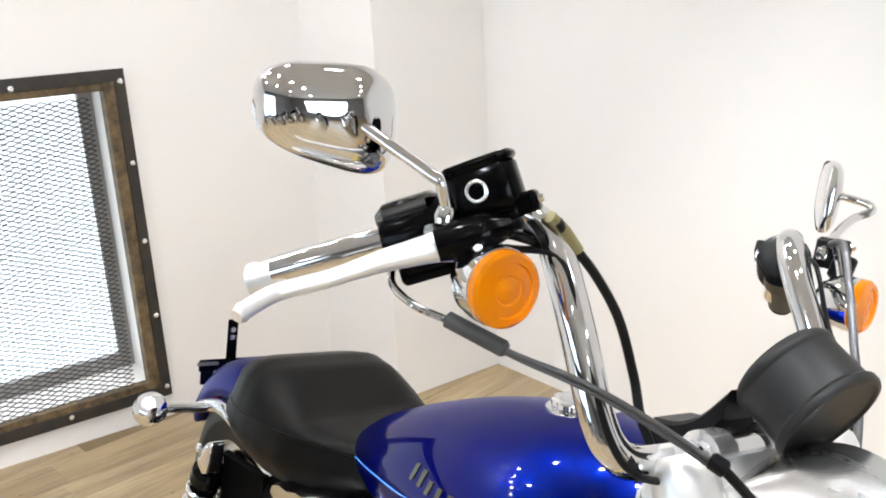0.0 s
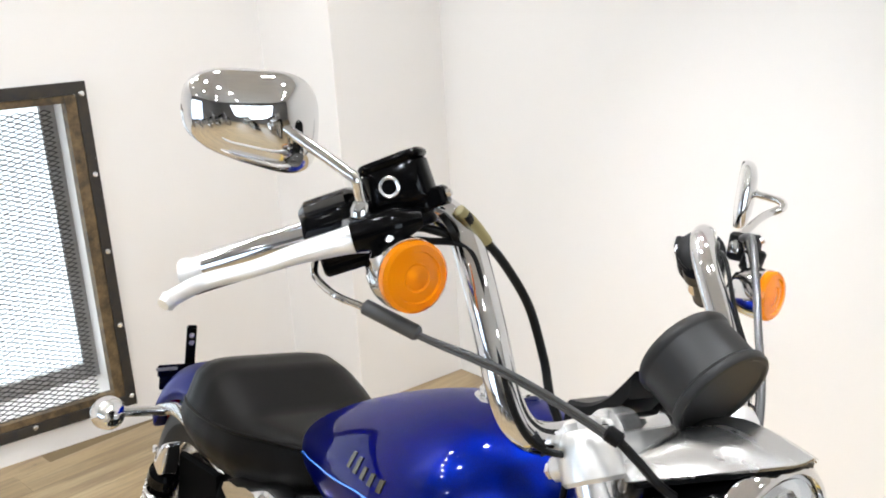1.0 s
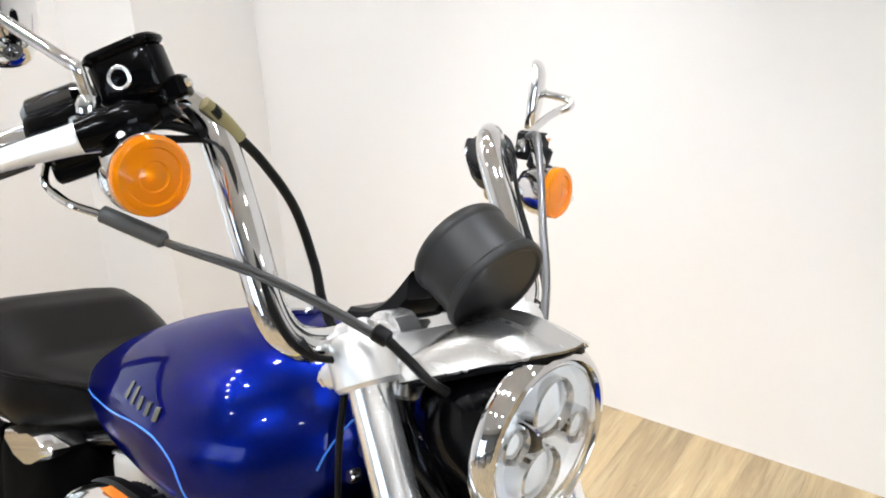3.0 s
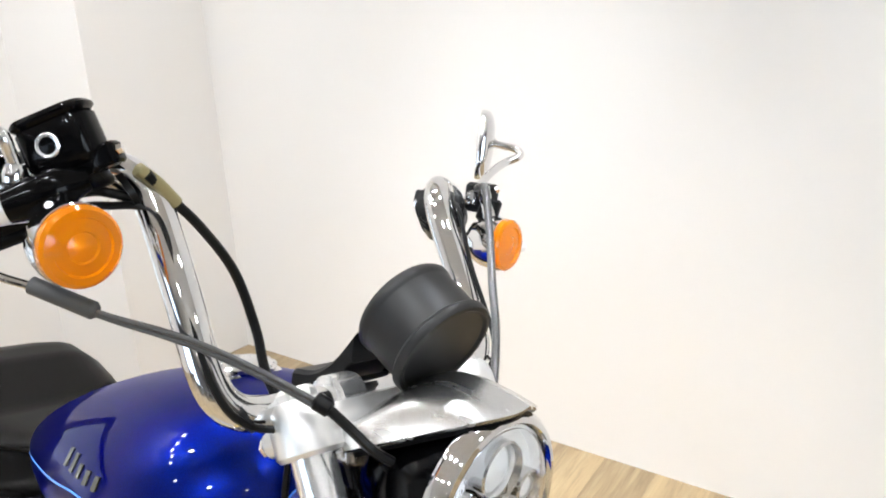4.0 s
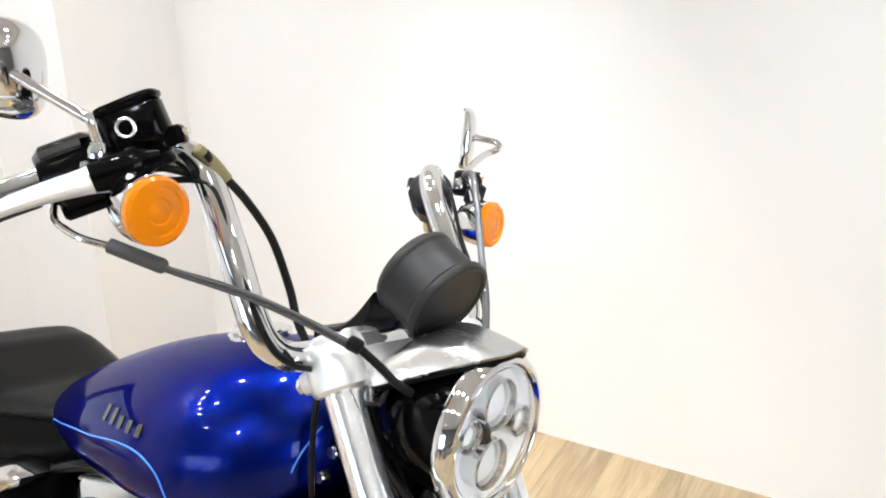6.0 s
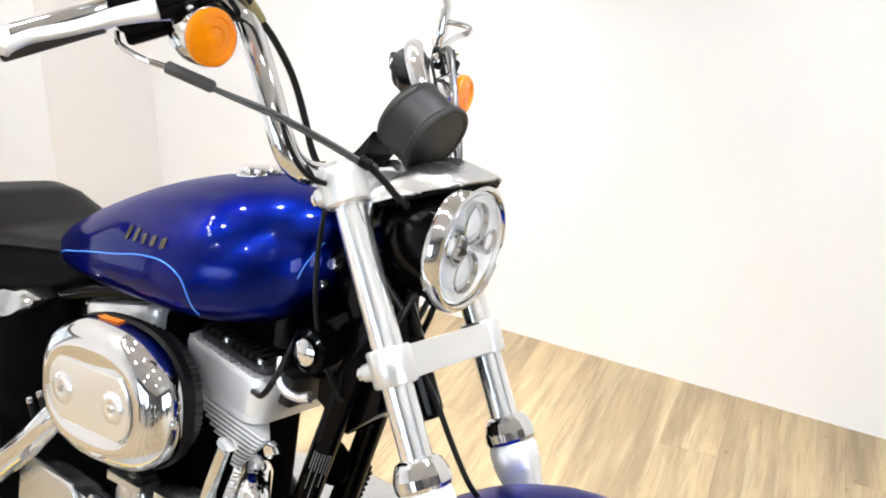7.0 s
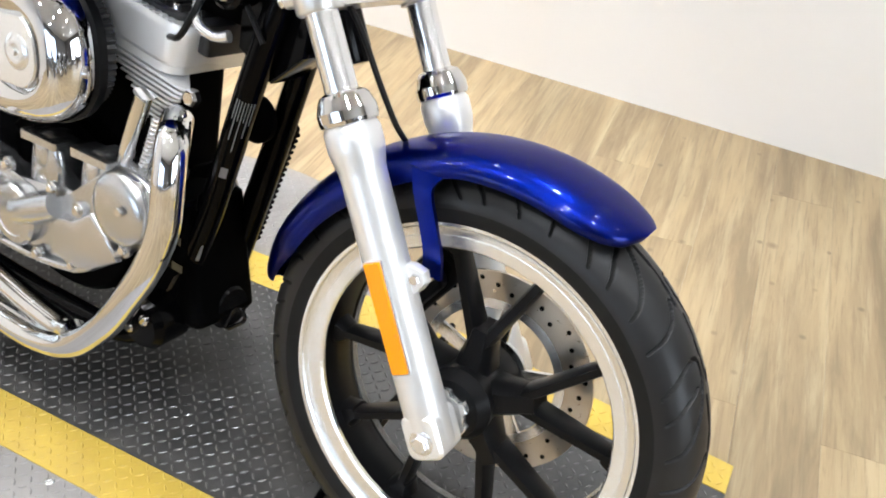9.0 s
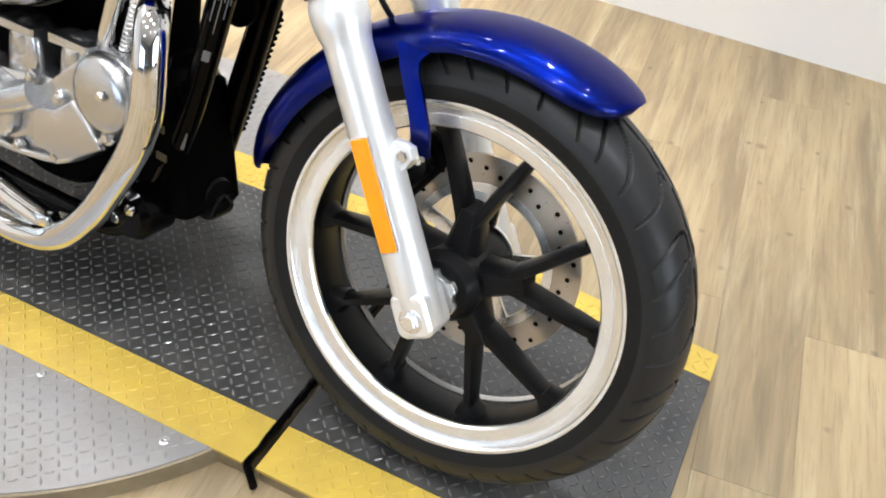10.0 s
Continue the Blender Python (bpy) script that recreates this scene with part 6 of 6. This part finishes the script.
# neck gusset, regulator, black box and horn between the tubes
g = Geo().slab(right(0, 0.032, 0), [(-0.36, 0.50), (-0.312, 0.42), (-0.318, 0.35), (-0.37, 0.30), (-0.43, 0.33), (-0.43, 0.45)], 0, 0.064, 0.004)
part("neck_gusset", g, GLOSSBLACK, frame_ob, basis=B)
g = Geo()
axis = Vector((0.09, 0, 0.33)).normalized()
rm = along((-0.440, 0.060, 0.110), axis, (0, 1, 0))
g.block(rm, 0.038, 0.030, 0.22, 0.006, 0.003)
for i in range(20):
    g.block(rm @ pose(0.0185, 0.0, -0.102 + i * 0.0105), 0.006, 0.028, 0.005, 0.001, 0.001)
part("regulator", g, DEADBLACK, bike, "black finned voltage regulator", B)
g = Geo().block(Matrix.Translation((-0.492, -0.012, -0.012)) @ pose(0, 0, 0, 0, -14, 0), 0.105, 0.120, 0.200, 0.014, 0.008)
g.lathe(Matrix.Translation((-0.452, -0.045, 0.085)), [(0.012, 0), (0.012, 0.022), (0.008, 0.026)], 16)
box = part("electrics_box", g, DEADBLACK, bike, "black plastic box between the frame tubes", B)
for x, z, w in ((-0.475, 0.035, 0.018), (-0.47, -0.008, 0.022)):
    part("faded_label", Geo().slab(right(x, -0.0735, z), rrect(w, 0.012, 0.001), 0, 0.0012, 0.0003), DECAL, box, basis=B)
part("horn", Geo().lathe(right(-0.424, 0.010, 0.226), [(0.029, -0.012), (0.035, -0.006), (0.035, 0.004), (0.028, 0.012), (0.016, 0.016), (0.0001, 0.017)], 32), DEADBLACK, bike, "black round horn", B)
part("hook", Geo().tube([(-0.345, -0.088, -0.045), (-0.315, -0.092, -0.015), (-0.318, -0.094, 0.000), (-0.332, -0.094, -0.004), (-0.350, -0.090, -0.045)], 0.0028, 8, 5), GLOSSBLACK, bike, basis=B)
# side covers, battery box, oil tank
g = Geo()
cover = [Vector(p) for p in ((-0.16, -0.16, 0), (-0.03, -0.155, 0), (0.10, -0.13, 0), (0.14, -0.06, 0), (0.15, 0.02, 0), (0.14, 0.08, 0), (0.12, 0.13, 0), (0.04, 0.125, 0), (-0.05, 0.11, 0), (-0.13, 0.09, 0), (-0.19, 0.06, 0), (-0.185, -0.05, 0))]
cover = spline(cover + cover[:1], 4)[:-1]
rings = []
for k in range(12):
    a = radians(90) * k / 12
    rings.append([right(-1.09, -0.05, 0.20) @ Vector((0.01 + (p.x - 0.01) * math.cos(a) ** 0.7, p.y * math.cos(a) ** 0.7, 0.035 + 0.055 * math.sin(a))) for p in cover])
g.rings([[right(-1.09, -0.05, 0.20) @ p for p in cover]] + rings)
part("side_cover", g, DEADBLACK, bike, "gloss black side cover", B)
sc = bpy.data.objects["side_cover"]
g = Geo().slab(right(-1.05, -0.134, 0.305) @ pose(0, 0, 0, 0, 0, 14) @ Matrix.Scale(1.35, 4), [(-0.070, 0.006), (-0.062, 0.016), (-0.040, 0.020), (-0.012, 0.017), (0.016, 0.021), (0.046, 0.018), (0.064, 0.006), (0.056, -0.004), (0.020, -0.016), (-0.004, -0.019), (-0.040, -0.012)], -0.035, 0.014, 0.008)
part("chrome_lock_cover", g, CHROME, sc, "chrome lock cover", B)
g = Geo().block(Matrix.Translation((-1.05, 0, 0.20)), 0.40, 0.15, 0.26, 0.04, 0.02)
part("oil_tank", g, GLOSSBLACK, bike, "black oil tank under the seat", B)
part("primary_cover", Geo().slab(right(-0.86, 0.155, -0.02), rrect(0.62, 0.21, 0.10), 0, 0.06, 0.02), GLOSSBLACK, bike, "black primary cover on the far side", B)

# -- exhaust
def pipe(pts, r, label=""):
    return part("exhaust_pipe", Geo().tube(pts, r, 22, 8), CHROME, bike, label, B)


HEADER = [(-0.404, -0.160, 0.185), (-0.404, -0.161, 0.150), (-0.408, -0.161, 0.105), (-0.430, -0.161, 0.042), (-0.468, -0.161, -0.024), (-0.516, -0.161, -0.096), (-0.582, -0.161, -0.164), (-0.654, -0.161, -0.197), (-0.75, -0.161, -0.209)]
e1 = pipe([(-0.478, -0.085, 0.222), (-0.446, -0.112, 0.236), (-0.416, -0.146, 0.226)] + HEADER + [(-0.95, -0.160, -0.205), (-1.75, -0.165, -0.165)], 0.0200, "chrome front exhaust header")
sh = Geo().tube([(-0.452, -0.108, 0.234), (-0.416, -0.146, 0.226)] + HEADER + [(-0.95, -0.161, -0.206), (-1.10, -0.160, -0.200)], 0.0222, 24, 8)
part("heat_shield", sh, CHROME, e1, "chrome heat shield", B)
pipe([(-0.82, -0.09, 0.235), (-0.835, -0.13, 0.215), (-0.862, -0.158, 0.172), (-0.905, -0.168, 0.120), (-0.955, -0.172, 0.070), (-1.02, -0.175, 0.010), (-1.12, -0.175, -0.055), (-1.25, -0.172, -0.080), (-1.75, -0.17, -0.085)], 0.0240, "chrome rear exhaust header")
pipe([(-1.20, -0.125, -0.125), (-1.0, -0.128, -0.150), (-0.82, -0.130, -0.168), (-0.72, -0.135, -0.175), (-0.64, -0.142, -0.172), (-0.60, -0.150, -0.160)], 0.0225, "chrome rear header where it joins")
for i in range(4):
    c = Vector((-0.893 - 0.029 * i, -0.128, 0.212 - 0.022 * i))
    g = Geo().lathe(along(c, (-0.35, -0.1, 0.93)), [(0.0075, -0.05), (0.0075, 0.0)], 14)
    stud = part("stud", g, SATINBLACK, bike, basis=B)
    part("stud_cap", Geo().lathe(along(c, (-0.35, -0.1, 0.93)), [(0.0085, 0.0), (0.0085, 0.008), (0.006, 0.011)], 14), CHROME, stud, basis=B)
# foot controls
g = Geo().tube([(-0.93, -0.19, -0.07), (-0.86, -0.20, -0.055), (-0.80, -0.205, -0.03)], 0.009, 12, 4)
g.block(Matrix.Translation((-0.92, -0.235, -0.055)), 0.035, 0.11, 0.03, 0.01, 0.004)
part("brake_pedal", g, CHROME, bike, "chrome brake pedal and peg", B)
# side stand on the far side
part("side_stand", Geo().tube([(-0.70, 0.13, -0.15), (-0.68, 0.20, -0.22), (-0.66, 0.245, -0.262)], 0.012, 12, 3), GLOSSBLACK, bike, "black side stand, down", B)

# ---------------------------------------------------------------- parked motorcycles at the back, seen in the chrome
def parked_motorcycle(m):
    """A plain black cruiser on its wheels; x ahead."""
    ob = new("parked_motorcycle")
    PLACED[ob.name] = m.copy()
    ob.matrix_basis = m
    tagged(ob, "black cruiser motorcycle parked on the showroom floor", "motorcycle", "parked motorcycles")
    for x, r in ((0.75, 0.32), (-0.75, 0.31)):
        wm = Matrix.Translation((x, 0, r)) @ WHEEL_Z
        g = Geo().ringloop(wm, [(r - 0.07, -0.05), (r - 0.03, -0.06), (r - 0.005, -0.035), (r, 0.0), (r - 0.005, 0.035), (r - 0.03, 0.06), (r - 0.07, 0.05)], 40)
        tyre = part("wheel", g, SIDEWALL, ob, "black tyre on a silver rim")
        g = Geo().ringloop(wm, [(r - 0.065, -0.04), (r - 0.065, 0.04), (r - 0.09, 0.03), (r - 0.09, -0.03)], 40).lathe(wm, [(0.04, -0.07), (0.05, 0.0), (0.04, 0.07)], 20)
        for i in range(10):
            a = math.pi * i / 5
            g.tube([Vector((x, 0, r)) + Vector((math.cos(a), 0, math.sin(a))) * q for q in (0.03, r - 0.07)], 0.008, 8, 1)
        part("rim", g, SATIN, tyre)
        arc = [(q * math.cos(t), 0, q * math.sin(t)) for q, t in ((r + 0.03, radians(20 + 14 * i)) for i in range(11))]
        g = Geo().rings([[Vector((x, 0, r)) + Vector(p) * (1 - 0.02 * abs(w) / 0.07) + Vector((0, w, 0)) for w in (-0.07, -0.05, 0, 0.05, 0.07)] for p in arc], closed=False)
        part("fender", g, GLOSSBLACK, ob, sharp=60)
    tank_r = [(-0.30, 0.72, 0.05), (-0.22, 0.76, 0.10), (0.0, 0.82, 0.14), (0.16, 0.84, 0.12), (0.24, 0.80, 0.06)]
    g = Geo().rings([[(x, w * math.cos(t), z - 0.06 + 0.09 * math.sin(t)) for t in (2 * math.pi * j / 24 for j in range(24))] for x, z, w in tank_r])
    part("fuel_tank", g, GLOSSBLACK, ob, sharp=60)
    g = Geo().rings([[(x, w * math.cos(t), z + 0.05 * math.sin(t)) for t in (2 * math.pi * j / 20 for j in range(20))] for x, z, w in ((-0.72, 0.72, 0.08), (-0.62, 0.70, 0.14), (-0.42, 0.66, 0.15), (-0.28, 0.68, 0.09))])
    part("seat", g, LEATHER, ob, sharp=60)
    g = Geo().block(Matrix.Translation((0.0, 0, 0.36)), 0.42, 0.26, 0.26, 0.06, 0.03)
    for tilt in (22, -22):
        g.lathe(pose(0, 0, 0.42, 0, tilt, 0), [(0.07, 0.0), (0.08, 0.06), (0.08, 0.22), (0.06, 0.28)], 20)
    part("engine", g, SATIN, ob, "silver V-twin engine")
    for y in (-0.10, 0.10):
        part("fork_leg", Geo().tube([(0.75, y, 0.32), (0.36, y, 0.98)], 0.025, 12, 1), CHROME, ob)
        part("exhaust_pipe", Geo().tube([(0.1, y * 1.6, 0.45), (0.16, y * 1.7, 0.28), (-0.1, y * 1.8, 0.18), (-0.8, y * 1.8, 0.22)], 0.035, 12, 4), CHROME, ob)
    part("handlebar", Geo().tube([(0.12, -0.40, 1.04), (0.22, -0.28, 1.10), (0.34, -0.10, 1.00), (0.34, 0.10, 1.00), (0.22, 0.28, 1.10), (0.12, 0.40, 1.04)], 0.014, 12, 5), CHROME, ob)
    part("headlight", Geo().lathe(along((0.50, 0, 0.88), (1, 0, 0)), [(0.03, -0.10), (0.075, -0.04), (0.085, 0.0), (0.07, 0.015)], 28), CHROME, ob)
    return ob


row = parked_motorcycle(pose(-2.1, -3.5, FLOOR, 0, 0, 65))
for px, py, turn in ((-0.9, -3.7, 68), (0.3, -3.6, 62), (1.5, -3.8, 66), (2.7, -3.4, 60), (3.6, -1.4, 150), (3.5, 0.0, 160)):
    copy_thing(row, pose(px, py, FLOOR, 0, 0, turn))

# ---------------------------------------------------------------- floor planks
floor = thing("floor", "light oak-look vinyl plank floor", "floor", (0, 0, FLOOR), kind="structure")
g = Geo()
g.rings([[(-3.4, -6.2, z), (5.4, -6.2, z), (5.4, 2.2, z), (-3.4, 2.2, z)] for z in (FLOOR - 0.12, FLOOR - 0.002)])
part("subfloor", g, JOINT, floor, basis=I4)
PW, PL = 0.152, 1.22


def plank_mesh(y0, y1):
    g = Geo()
    c, h = (y0 + y1) / 2, (y1 - y0) / 2
    g.rings([[(x * k, c + y * h * k2, z) for x, y in ((-PW / 2, -1), (PW / 2, -1), (PW / 2, 1), (-PW / 2, 1))] for z, k, k2 in ((-0.002, 1, 1), (-0.0008, 0.995, 0.9994), (0.0, 0.996, 0.9995))])
    me = g.mesh("plank")
    me.materials.append(WOOD)
    return me


plank_me = plank_mesh(-PL / 2, PL / 2)
PLANKS = pose(0, 0, FLOOR, 0, 0, math.degrees(0.17))
rest_v, rest_f = [], []
near = []
rnd = random.Random(4)
for i in range(-34, 42):
    shift = rnd.uniform(0, PL)
    for j in range(-6, 4):
        q = PLANKS @ pose(i * PW, j * PL + shift, 0)
        p = q.translation
        south, north = -6.1, CORNER.y + 0.06 + TURN_R * (p.x - CORNER.x)
        y0, y1 = max(-PL / 2, south - p.y), min(PL / 2, north - p.y)
        if not -3.02 < p.x < 5.25 or y1 - y0 < 0.02:
            continue
        whole_one = y1 - y0 > PL - 1e-6
        if -2.9 < p.x < 2.6 and p.y > -2.4 and len(near) < 300:
            near.append((i, j))
            ob = new("plank", plank_me if whole_one else plank_mesh(y0, y1))
            ob.parent = floor
            ob.matrix_basis = PLACED[floor.name].inverted() @ q
        else:
            base = len(rest_v)
            me = plank_me if whole_one else plank_mesh(y0, y1)
            rest_v.extend(tuple(q @ v.co) for v in me.vertices)
            rest_f.extend(tuple(base + k for k in f.vertices) for f in me.polygons)
me = bpy.data.meshes.new("far_planks")
me.from_pydata(rest_v, [], rest_f)
tagged(part("far_planks", me, WOOD, floor, basis=I4), kind="stuff")
